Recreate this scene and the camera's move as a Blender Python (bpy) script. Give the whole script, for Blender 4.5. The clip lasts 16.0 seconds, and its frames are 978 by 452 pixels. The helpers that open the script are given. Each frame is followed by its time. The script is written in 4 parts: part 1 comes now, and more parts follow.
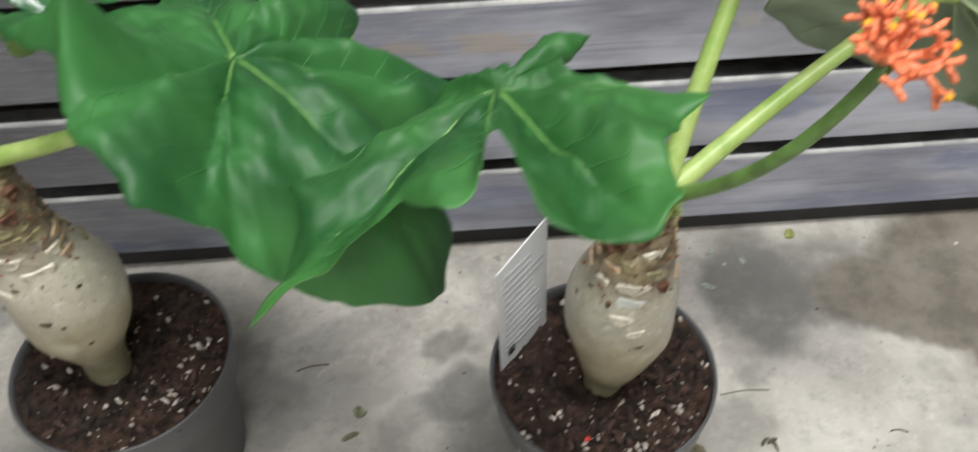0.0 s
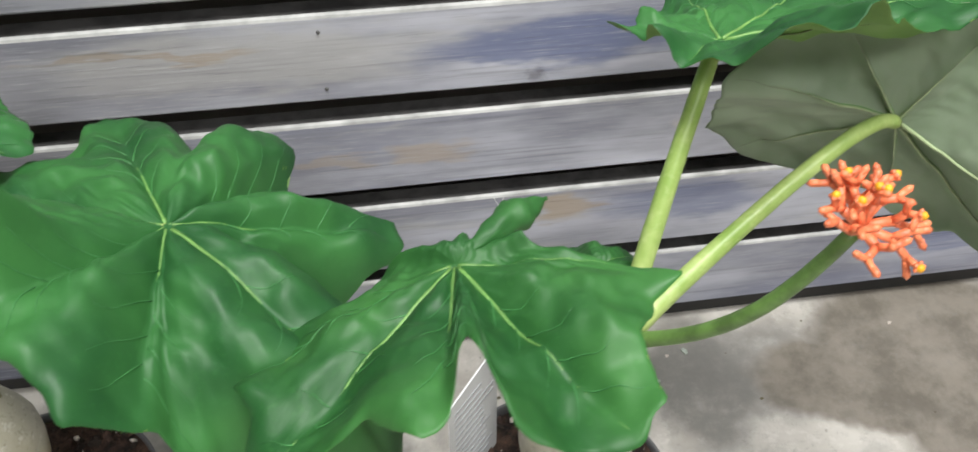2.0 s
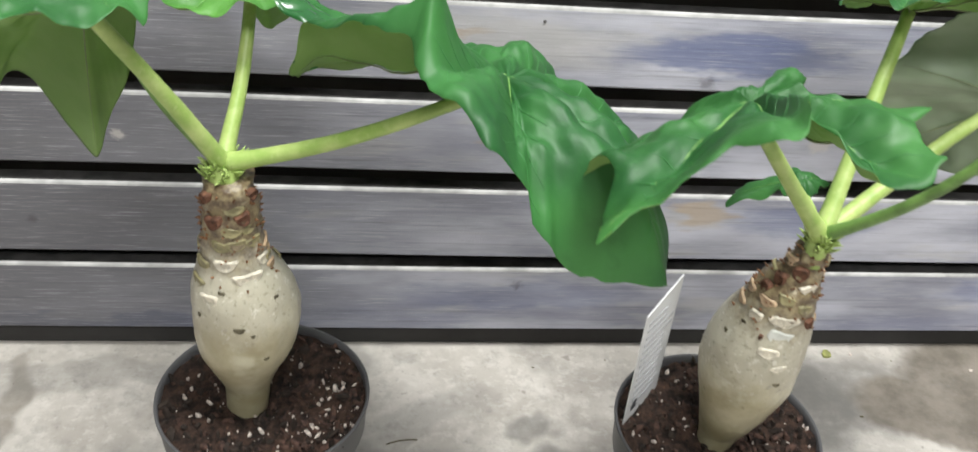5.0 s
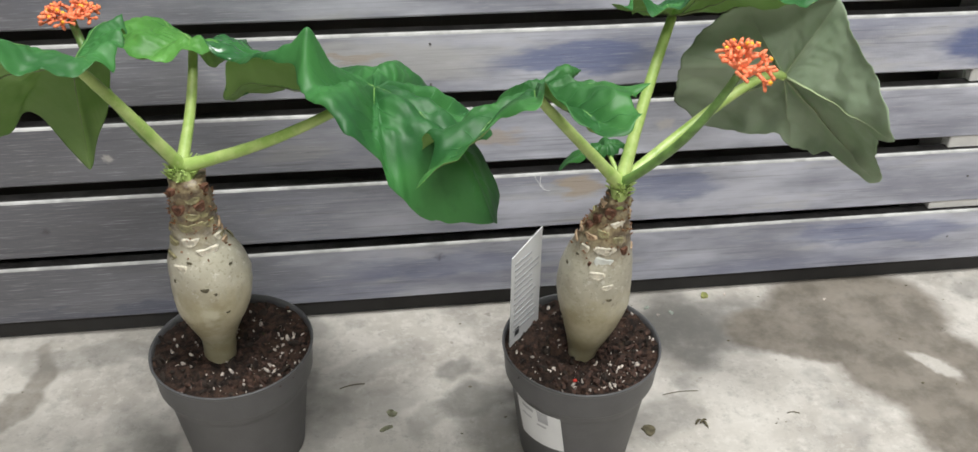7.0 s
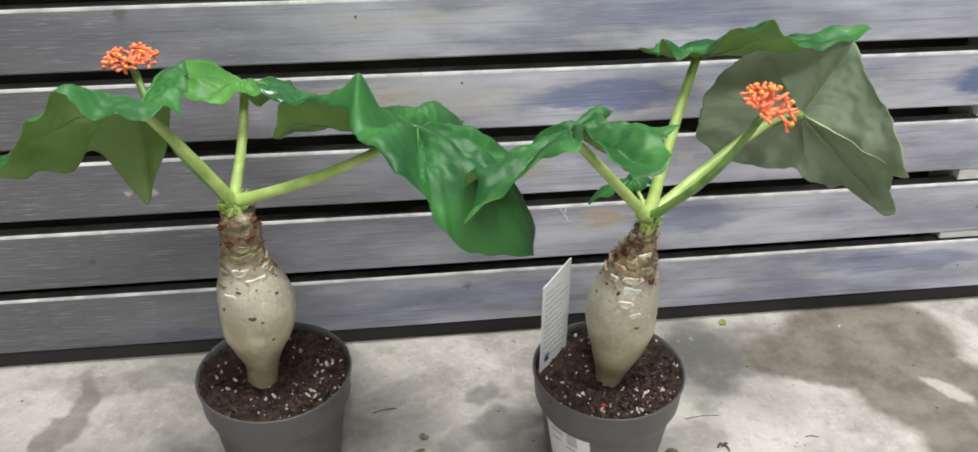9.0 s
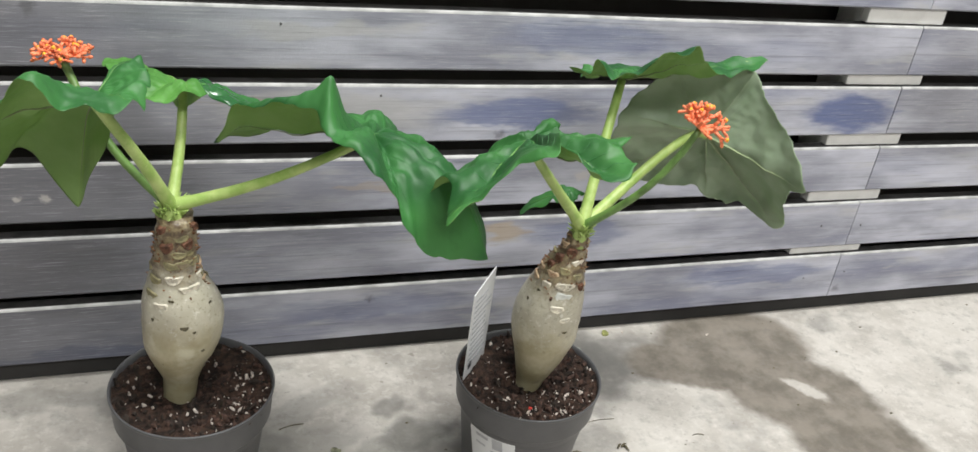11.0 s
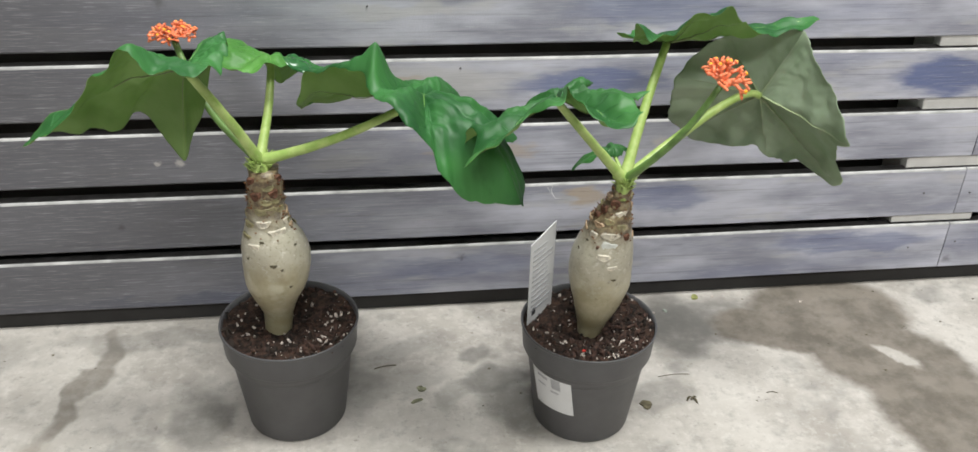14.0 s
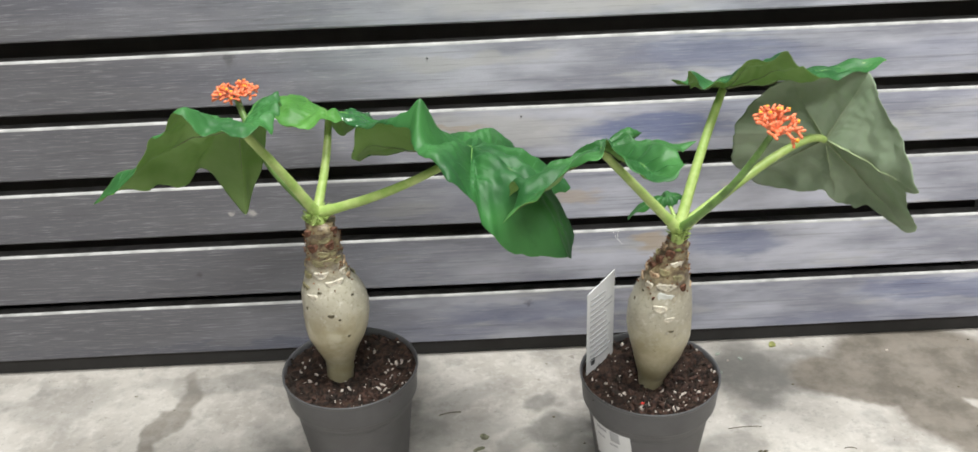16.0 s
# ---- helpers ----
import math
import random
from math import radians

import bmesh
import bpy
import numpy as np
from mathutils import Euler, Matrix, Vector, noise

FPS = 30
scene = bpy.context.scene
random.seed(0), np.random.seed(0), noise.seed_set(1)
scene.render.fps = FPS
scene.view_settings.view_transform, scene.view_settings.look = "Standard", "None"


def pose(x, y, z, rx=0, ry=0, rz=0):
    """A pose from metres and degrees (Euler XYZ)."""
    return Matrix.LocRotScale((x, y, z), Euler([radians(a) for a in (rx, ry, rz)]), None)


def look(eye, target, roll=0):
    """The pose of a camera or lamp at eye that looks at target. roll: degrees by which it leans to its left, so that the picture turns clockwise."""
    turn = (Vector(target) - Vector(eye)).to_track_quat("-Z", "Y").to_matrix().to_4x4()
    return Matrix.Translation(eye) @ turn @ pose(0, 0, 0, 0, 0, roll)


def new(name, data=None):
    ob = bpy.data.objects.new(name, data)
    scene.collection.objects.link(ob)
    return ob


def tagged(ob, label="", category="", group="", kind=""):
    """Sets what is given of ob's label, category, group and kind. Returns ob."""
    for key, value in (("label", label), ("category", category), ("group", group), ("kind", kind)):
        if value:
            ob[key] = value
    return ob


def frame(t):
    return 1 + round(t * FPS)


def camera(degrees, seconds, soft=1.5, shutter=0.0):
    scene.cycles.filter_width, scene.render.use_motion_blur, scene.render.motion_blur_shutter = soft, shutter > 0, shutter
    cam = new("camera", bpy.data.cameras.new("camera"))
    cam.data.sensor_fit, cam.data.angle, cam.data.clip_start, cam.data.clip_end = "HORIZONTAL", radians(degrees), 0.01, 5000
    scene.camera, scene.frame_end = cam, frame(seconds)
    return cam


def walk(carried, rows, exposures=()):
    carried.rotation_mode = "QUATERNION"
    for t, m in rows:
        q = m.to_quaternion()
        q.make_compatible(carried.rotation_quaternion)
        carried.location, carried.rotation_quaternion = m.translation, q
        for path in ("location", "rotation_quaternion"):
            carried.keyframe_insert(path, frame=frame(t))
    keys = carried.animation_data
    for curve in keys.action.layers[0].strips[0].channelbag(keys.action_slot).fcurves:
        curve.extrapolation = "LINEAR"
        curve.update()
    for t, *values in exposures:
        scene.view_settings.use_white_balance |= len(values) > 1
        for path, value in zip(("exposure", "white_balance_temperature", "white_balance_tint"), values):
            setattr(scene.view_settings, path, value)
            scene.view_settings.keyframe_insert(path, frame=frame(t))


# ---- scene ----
cam = camera(56.22, 16.0, shutter=0.5)
PATH = [
    (0, (-0.3463, -0.4461, 0.5217), (-0.3388, 0.2225, -0.2219), -3.28),
    (0.5, (-0.3040, -0.4233, 0.5353), (-0.2996, 0.2585, -0.1962), -3.53),
    (1, (-0.2970, -0.4084, 0.5352), (-0.2914, 0.2932, -0.1773), -3.76),
    (1.5, (-0.3246, -0.4002, 0.5427), (-0.2806, 0.3027, -0.1673), -3.19),
    (2, (-0.3547, -0.4033, 0.5389), (-0.2564, 0.2891, -0.1759), -0.16),
    (2.5, (-0.3983, -0.4118, 0.5388), (-0.2697, 0.2723, -0.1792), 2.07),
    (3, (-0.4672, -0.4252, 0.5565), (-0.3037, 0.2602, -0.1531), 8.68),
    (3.2, (-0.4937, -0.4288, 0.5611), (-0.3272, 0.2684, -0.1361), 10.13),
    (5.3, (-0.4791, -0.5713, 0.4883), (-0.3651, 0.2556, -0.0623), 5.36),
    (5.5, (-0.4648, -0.5967, 0.4923), (-0.3503, 0.2339, -0.0527), 5.18),
    (6, (-0.4221, -0.6648, 0.5165), (-0.3090, 0.1614, -0.0354), 1.88),
    (6.5, (-0.4168, -0.6934, 0.5586), (-0.3046, 0.1339, 0.0082), 0.79),
    (7, (-0.4288, -0.6990, 0.5598), (-0.3177, 0.1292, 0.0105), 0.67),
    (7.5, (-0.4253, -0.7124, 0.5710), (-0.3169, 0.1169, 0.0228), 0.59),
    (8, (-0.4050, -0.7215, 0.5822), (-0.3081, 0.1104, 0.0358), 0.20),
    (8.2, (-0.4021, -0.7202, 0.5844), (-0.3263, 0.1164, 0.0418), -0.62),
    (10.3, (-0.5622, -0.7230, 0.5733), (-0.2718, 0.0950, 0.0766), 6.70),
    (10.5, (-0.5627, -0.7196, 0.5724), (-0.2421, 0.0906, 0.0817), 7.82),
    (11, (-0.5597, -0.7219, 0.5694), (-0.2322, 0.0905, 0.0870), 8.23),
    (11.5, (-0.5491, -0.7310, 0.5728), (-0.3562, 0.1152, 0.0760), 4.48),
    (12, (-0.5058, -0.7468, 0.5773), (-0.3534, 0.1041, 0.0745), 3.61),
    (12.5, (-0.4781, -0.7763, 0.5651), (-0.3302, 0.0934, 0.0942), 2.50),
    (13, (-0.4855, -0.7919, 0.5569), (-0.3413, 0.0798, 0.0886), 2.37),
    (13.5, (-0.4750, -0.8164, 0.5724), (-0.3494, 0.0417, 0.0745), 1.97),
    (14, (-0.4711, -0.8231, 0.5796), (-0.3482, 0.0353, 0.0815), 1.59),
    (14.5, (-0.4587, -0.8273, 0.5893), (-0.4108, 0.0389, 0.0919), -1.10),
    (15, (-0.4311, -0.8244, 0.5922), (-0.4123, 0.0451, 0.0987), -2.06),
    (15.5, (-0.4122, -0.8103, 0.5975), (-0.4079, 0.0740, 0.1305), -2.51),
    (16, (-0.4244, -0.8182, 0.5927), (-0.4195, 0.0656, 0.1249), -2.49),
]
EXPOSURES = [(0, -0.13), (0.5, -0.04), (1, 0.06), (2, 0.07), (3, 0.16), (5.5, 0.31), (6, 0.13), (7, 0.02), (8, 0.07), (10.5, 0.05), (11.5, 0.12), (12.5, 0.19), (13.5, 0.02), (14.5, 0.02), (15, 0.09), (16, 0.2)]
walk(cam, [(t, look(eye, target, roll)) for t, eye, target, roll in PATH], EXPOSURES)

# ---- light: unseen hall lamps, added above and before the plank wall ----
hall = bpy.data.worlds.new("hall_air")
scene.world = hall
hall.use_nodes = True
hall.node_tree.nodes["Background"].inputs[0].default_value = (0.9, 0.95, 1.0, 1)
hall.node_tree.nodes["Background"].inputs[1].default_value = 0.08


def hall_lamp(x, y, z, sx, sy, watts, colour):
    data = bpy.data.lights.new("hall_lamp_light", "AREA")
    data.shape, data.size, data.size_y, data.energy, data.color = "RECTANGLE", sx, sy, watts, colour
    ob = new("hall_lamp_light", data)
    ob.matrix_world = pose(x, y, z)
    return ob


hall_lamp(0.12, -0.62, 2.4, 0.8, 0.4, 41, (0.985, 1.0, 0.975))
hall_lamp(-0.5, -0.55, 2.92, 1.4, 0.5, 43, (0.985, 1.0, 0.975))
# Front light, added to lift the wall against the floor.
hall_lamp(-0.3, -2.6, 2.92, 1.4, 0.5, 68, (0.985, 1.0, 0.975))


# ---- materials ----
class Nodes:
    """A material and short ways to add its nodes."""

    def __init__(self, name, rough=0.6, metal=0.0, spec=0.5):
        self.m = bpy.data.materials.new(name)
        self.m.use_nodes = True
        self.t = self.m.node_tree
        self.b = self.t.nodes["Principled BSDF"]
        self.b.inputs["Roughness"].default_value = rough
        self.b.inputs["Metallic"].default_value = metal
        self.b.inputs["Specular IOR Level"].default_value = spec
        self.co = self.add("ShaderNodeTexCoord").outputs["Object"]

    def add(self, type_name, **props):
        n = self.t.nodes.new(type_name)
        for key, value in props.items():
            if key == "op":
                n.operation = value
            elif key == "kind":
                n.data_type = value
            elif key == "blend":
                n.blend_type = value
        return n

    def put(self, socket, value):
        if isinstance(value, bpy.types.NodeSocket):
            self.t.links.new(value, socket)
        else:
            socket.default_value = value

    def math(self, op, a, b=0.0, clamp=False):
        n = self.add("ShaderNodeMath", op=op)
        n.use_clamp = clamp
        self.put(n.inputs[0], a)
        self.put(n.inputs[1], b)
        return n.outputs[0]

    def vec(self, op, a, b):
        n = self.add("ShaderNodeVectorMath", op=op)
        self.put(n.inputs[0], a)
        self.put(n.inputs[1], b)
        return n.outputs[1] if op == "LENGTH" else n.outputs[0]

    def noise(self, scale, detail=4.0, rough=0.55, stretch=(1, 1, 1), shift=(0, 0, 0), colour=False):
        v = self.vec("ADD", self.vec("MULTIPLY", self.co, stretch), shift)
        n = self.add("ShaderNodeTexNoise")
        self.put(n.inputs["Vector"], v)
        n.inputs["Scale"].default_value, n.inputs["Detail"].default_value, n.inputs["Roughness"].default_value = scale, detail, rough
        return n.outputs["Color" if colour else 0]

    def ramp(self, value, lo, hi):
        n = self.add("ShaderNodeMapRange")
        n.interpolation_type = "SMOOTHSTEP"
        self.put(n.inputs[0], value)
        n.inputs[1].default_value, n.inputs[2].default_value = lo, hi
        return n.outputs[0]

    def mix(self, fac, a, b, blend="MIX"):
        n = self.add("ShaderNodeMix", kind="RGBA", blend=blend)
        self.put(n.inputs[0], fac)
        self.put(n.inputs[6], (*a, 1) if isinstance(a, tuple) else a)
        self.put(n.inputs[7], (*b, 1) if isinstance(b, tuple) else b)
        return n.outputs[2]

    def blot(self, centre, half, turn=0.0, warp=None, soft=0.5, axes="xy"):
        """1 inside a ragged ellipse on the plane of the two axes, 0 outside."""
        at = (centre[0], centre[1], 0) if axes == "xy" else (centre[0], 0, centre[1])
        size = (1 / half[0], 1 / half[1], 0) if axes == "xy" else (1 / half[0], 0, 1 / half[1])
        v = self.vec("SUBTRACT", warp if warp is not None else self.co, at)
        if turn:
            r = self.add("ShaderNodeVectorRotate")
            r.inputs["Axis"].default_value = (0, 0, 1)
            r.inputs["Angle"].default_value = -radians(turn)
            self.put(r.inputs["Vector"], v)
            v = r.outputs[0]
        return self.math("SUBTRACT", 1.0, self.ramp(self.vec("LENGTH", self.vec("MULTIPLY", v, size), (0, 0, 0)), 1 - soft, 1 + soft))

    def warped(self, scale, amount, stretch=(1, 1, 1)):
        c = self.noise(scale, 3, 0.6, stretch, colour=True)
        return self.vec("ADD", self.co, self.vec("MULTIPLY", self.vec("SUBTRACT", c, (0.5, 0.5, 0.5)), (amount[0], amount[1], amount[2])))

    def bump(self, height, strength, distance):
        n = self.add("ShaderNodeBump")
        n.inputs["Strength"].default_value, n.inputs["Distance"].default_value = strength, distance
        self.put(n.inputs["Height"], height)
        self.put(self.b.inputs["Normal"], n.outputs[0])
        return n.outputs[0]

    def colour(self, value):
        self.put(self.b.inputs["Base Color"], (*value, 1) if isinstance(value, tuple) else value)

    def rough(self, value):
        self.put(self.b.inputs["Roughness"], value)

    def translucent(self, colour, share, normal=None):
        """Lets a share of the light pass through a thin leaf."""
        tr = self.add("ShaderNodeBsdfTranslucent")
        self.put(tr.inputs[0], (*colour, 1) if isinstance(colour, tuple) else colour)
        if normal is not None:
            self.put(tr.inputs[1], normal)
        mx = self.add("ShaderNodeMixShader")
        mx.inputs[0].default_value = share
        out = self.t.nodes["Material Output"]
        self.t.links.new(self.b.outputs[0], mx.inputs[1])
        self.t.links.new(tr.outputs[0], mx.inputs[2])
        self.t.links.new(mx.outputs[0], out.inputs[0])


def plank_paint():
    n = Nodes("grey_stained_wood", 0.55, spec=0.4)
    info = n.add("ShaderNodeObjectInfo").outputs["Random"]
    jump = n.add("ShaderNodeCombineXYZ")
    n.put(jump.inputs[0], n.math("MULTIPLY", info, 37.0))
    n.put(jump.inputs[2], n.math("MULTIPLY", info, 11.0))
    own = jump.outputs[0]
    grain = n.noise(1.0, 5, 0.6, (6, 40, 330), own)
    fine = n.noise(1.0, 4, 0.7, (30, 100, 900), own)
    cloud = n.noise(1.0, 4, 0.55, (7, 10, 26), own)
    cloud2 = n.noise(1.0, 3, 0.5, (4, 10, 20), n.vec("ADD", own, (5.3, 1.7, 2.9)))
    c = n.mix(n.ramp(cloud, 0.32, 0.7), (0.265, 0.268, 0.322), (0.575, 0.578, 0.655))
    c = n.mix(n.math("MULTIPLY", n.ramp(cloud2, 0.52, 0.72), 0.5), c, (0.18, 0.195, 0.30))
    c = n.mix(n.math("MULTIPLY", n.ramp(n.noise(1.0, 4, 0.6, (9, 10, 45), n.vec("ADD", own, (1.3, 8.7, 4.4))), 0.56, 0.7), 0.55), c, (0.50, 0.49, 0.485))
    w = n.warped(34, (0.075, 0.0, 0.035), (0.6, 1, 2.2))
    blue, pale, tan = (0.125, 0.155, 0.30), (0.54, 0.525, 0.51), (0.46, 0.37, 0.28)
    for x, z, hx, hz, tone, share in (
        (-0.265, 0.257, 0.075, 0.013, blue, 0.75), (-0.43, 0.262, 0.10, 0.018, pale, 0.6), (0.118, 0.257, 0.052, 0.021, blue, 0.95),
        (-0.25, 0.133, 0.02, 0.013, tan, 0.8), (-0.17, 0.128, 0.06, 0.015, blue, 0.5), (-0.33, 0.19, 0.025, 0.006, tan, 0.6),
        (-0.39, 0.186, 0.02, 0.005, tan, 0.5), (-0.47, 0.268, 0.05, 0.003, tan, 0.7), (-0.38, 0.055, 0.09, 0.014, blue, 0.4),
        (0.06, 0.06, 0.09, 0.012, blue, 0.55), (-0.75, 0.027, 0.2, 0.006, blue, 0.75), (-0.44, 0.333, 0.06, 0.008, pale, 0.55), (-0.2, 0.33, 0.08, 0.015, blue, 0.45), (-0.33, 0.392, 0.16, 0.02, pale, 0.6), (-0.22, 0.46, 0.2, 0.025, pale, 0.5), (-0.02, 0.40, 0.07, 0.014, blue, 0.5),
    ):
        c = n.mix(n.math("MULTIPLY", n.blot((x, z), (hx, hz), 0, w, 0.35, "xz"), share), c, tone)
    # Broad dark blot: the dimmer light on the left planks, painted in.
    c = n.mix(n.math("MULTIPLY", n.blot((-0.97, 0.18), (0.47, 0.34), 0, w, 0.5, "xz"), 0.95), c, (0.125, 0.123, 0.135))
    c = n.mix(n.math("MULTIPLY", n.blot((0.5, 0.28), (0.33, 0.10), 0, w, 0.3, "xz"), 0.6), c, (0.16, 0.155, 0.165))
    c = n.mix(n.ramp(grain, 0.5, 0.85), c, n.mix(0.6, c, (0.05, 0.048, 0.056)))
    c = n.mix(n.math("MULTIPLY", n.ramp(fine, 0.52, 0.70), 0.38), c, (0.58, 0.58, 0.60))
    c = n.mix(n.math("MULTIPLY", n.ramp(n.noise(1.0, 4, 0.7, (18, 100, 600), n.vec("ADD", own, (3, 3, 3))), 0.58, 0.7), 0.4), c, (0.07, 0.068, 0.08))
    w2 = n.warped(160, (0.012, 0.0, 0.010))
    for x, z, hx, hz in ((-0.2706, 0.238, 0.005, 0.004), (-0.651, 0.345, 0.005, 0.006), (0.1815, 0.032, 0.005, 0.004), (-0.665, 0.262, 0.014, 0.008), (-0.381, 0.065, 0.004, 0.003), (-0.72, 0.118, 0.003, 0.003)):
        c = n.mix(n.math("MULTIPLY", n.blot((x, z), (hx, hz), 0, w2, 0.7, "xz"), 0.5), c, (0.06, 0.054, 0.058))
    for x, z, hx, hz in ((-0.1796, 0.193, 0.008, 0.005), (-0.655, 0.1865, 0.0035, 0.003), (-0.676, 0.187, 0.003, 0.003)):
        c = n.mix(n.math("MULTIPLY", n.blot((x, z), (hx, hz), 0, w2, 0.5, "xz"), 0.55), c, (0.6, 0.56, 0.52))
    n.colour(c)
    n.rough(n.math("ADD", 0.42, n.math("MULTIPLY", cloud, 0.3)))
    n.bump(n.math("ADD", grain, n.math("MULTIPLY", fine, 0.5)), 0.35, 0.0008)
    return n.m


def concrete():
    n = Nodes("worn_concrete", 0.7, spec=0.4)
    w = n.warped(13, (0.085, 0.085, 0.0))
    big, mid, fine = n.noise(4.5, 5, 0.6), n.noise(19, 5, 0.65), n.noise(160, 4, 0.7)
    c = n.mix(n.ramp(big, 0.36, 0.62), (0.355, 0.325, 0.293), (0.497, 0.464, 0.424))
    c = n.mix(n.math("MULTIPLY", n.ramp(mid, 0.40, 0.60), 0.6), c, (0.556, 0.522, 0.483))
    c = n.mix(n.math("MULTIPLY", n.ramp(n.noise(45, 6, 0.75, shift=(6, 2, 0)), 0.52, 0.66), 0.45), c, (0.27, 0.255, 0.235))
    c = n.mix(n.math("MULTIPLY", n.ramp(n.noise(95, 5, 0.72, shift=(7, 3, 0)), 0.5, 0.64), 0.35), c, (0.63, 0.60, 0.56))
    c = n.mix(n.math("MULTIPLY", n.ramp(n.noise(30, 6, 0.72, shift=(4, 8, 0)), 0.53, 0.68), 0.32), c, (0.24, 0.226, 0.206))
    grey = (0.165, 0.158, 0.146)
    patchy = n.ramp(n.noise(11, 4, 0.6, shift=(3.1, 7.7, 0)), 0.52, 0.68)
    c = n.mix(n.math("MULTIPLY", n.math("MULTIPLY", patchy, n.ramp(mid, 0.35, 0.6)), 0.6), c, grey)
    broken = n.math("ADD", 0.68, n.math("MULTIPLY", n.ramp(n.noise(42, 5, 0.7, shift=(1, 4, 0)), 0.3, 0.62), 0.32))
    # Grey blots: floor stains, mixed with painted shade beside pots and under leaves.
    for x, y, hx, hy, turn, tone, share in (
        (-0.158, -0.062, 0.036, 0.052, 10, grey, 0.88), (-0.105, -0.045, 0.06, 0.04, -10, grey, 0.72), (-0.370, -0.082, 0.022, 0.014, 0, grey, 0.75), (-0.360, -0.122, 0.036, 0.018, 25, grey, 0.75), (-0.345, -0.165, 0.035, 0.04, 25, grey, 0.65), (-0.405, -0.142, 0.024, 0.014, 40, grey, 0.4), (-0.495, -0.12, 0.022, 0.04, 0, grey, 0.45), (-0.455, -0.07, 0.06, 0.018, 25, grey, 0.35),
        (-0.752, -0.088, 0.085, 0.014, 78, (0.20, 0.178, 0.15), 0.85), (-0.635, -0.155, 0.03, 0.05, 10, grey, 0.75), (-0.46, -0.115, 0.05, 0.02, 0, grey, 0.35), (-0.86, -0.05, 0.05, 0.04, 0, grey, 0.4), (-0.70, -0.03, 0.10, 0.014, 4, grey, 0.4), (-0.80, -0.20, 0.05, 0.02, 30, (0.24, 0.20, 0.155), 0.55), (-0.20, -0.16, 0.03, 0.03, 40, grey, 0.55),
    ):
        c = n.mix(n.math("MULTIPLY", n.math("MULTIPLY", n.blot((x, y), (hx, hy), turn, w, 0.3), broken), share), c, tone)
    w3 = n.warped(24, (0.032, 0.032, 0.0))
    damp = None
    for x, y, hx, hy, turn in ((0.022, -0.045, 0.092, 0.066, 0), (0.048, -0.13, 0.088, 0.066, -35), (0.066, -0.22, 0.066, 0.10, 8), (0.085, -0.38, 0.06, 0.12, 10), (-0.05, -0.075, 0.072, 0.036, -22)):
        spot = n.blot((x, y), (hx, hy), turn, w3, 0.14)
        damp = spot if damp is None else n.math("MAXIMUM", damp, spot)
    damp = n.math("MULTIPLY", damp, n.math("SUBTRACT", 1.0, n.math("MULTIPLY", n.blot((0.061, -0.130), (0.024, 0.009), -57, w3, 0.3), 0.75)))
    tone = n.mix(n.ramp(n.noise(26, 5, 0.65, shift=(2, 9, 0)), 0.36, 0.64), (0.125, 0.108, 0.087), (0.21, 0.183, 0.152))
    c = n.mix(n.math("MULTIPLY", damp, n.math("ADD", 0.72, n.math("MULTIPLY", broken, 0.26))), c, tone)
    c = n.mix(n.math("MULTIPLY", n.ramp(fine, 0.56, 0.74), 0.4), c, (0.19, 0.18, 0.17))
    c = n.mix(n.math("MULTIPLY", n.ramp(n.noise(70, 3, 0.6, shift=(9, 2, 0)), 0.66, 0.74), 0.6), c, (0.19, 0.17, 0.15))
    n.colour(c)
    n.rough(n.math("ADD", 0.5, n.math("MULTIPLY", mid, 0.35)))
    n.bump(n.math("ADD", n.math("MULTIPLY", mid, 0.7), n.math("MULTIPLY", fine, 0.3)), 0.3, 0.0015)
    return n.m


def plain(name, tone, rough=0.7, spread=0.15, scale=20.0, spec=0.5, relief=0.2):
    n = Nodes(name, rough, spec=spec)
    v = n.noise(scale, 4, 0.6)
    n.colour(n.mix(n.ramp(v, 0.3, 0.7), tuple(k * (1 - spread) for k in tone), tuple(min(1, k * (1 + spread)) for k in tone)))
    n.bump(n.noise(scale * 6, 3, 0.6), relief, 0.0006)
    return n.m


def leaf_top(name, dark, light, gloss=0.42, rough=0.44):
    n = Nodes(name, 0.4, spec=gloss)
    a, b = n.noise(16, 3, 0.5), n.noise(420, 3, 0.6)
    c = n.mix(n.ramp(a, 0.3, 0.72), dark, light)
    c = n.mix(n.math("MULTIPLY", n.ramp(n.noise(60, 4, 0.6, shift=(2, 7, 1)), 0.55, 0.8), 0.3), c, tuple(k * 0.6 for k in dark))
    c = n.mix(n.math("MULTIPLY", n.ramp(b, 0.5, 0.75), 0.12), c, tuple(min(1, k * 1.5) for k in light))
    n.colour(c)
    n.rough(n.math("ADD", rough, n.math("MULTIPLY", n.noise(30, 3, 0.5, shift=(4, 4, 4)), 0.12)))
    nb = n.bump(n.math("ADD", n.noise(110, 3, 0.5), n.math("MULTIPLY", b, 0.3)), 0.14, 0.0008)
    n.translucent((0.14, 0.40, 0.035), 0.16, nb)
    return n.m


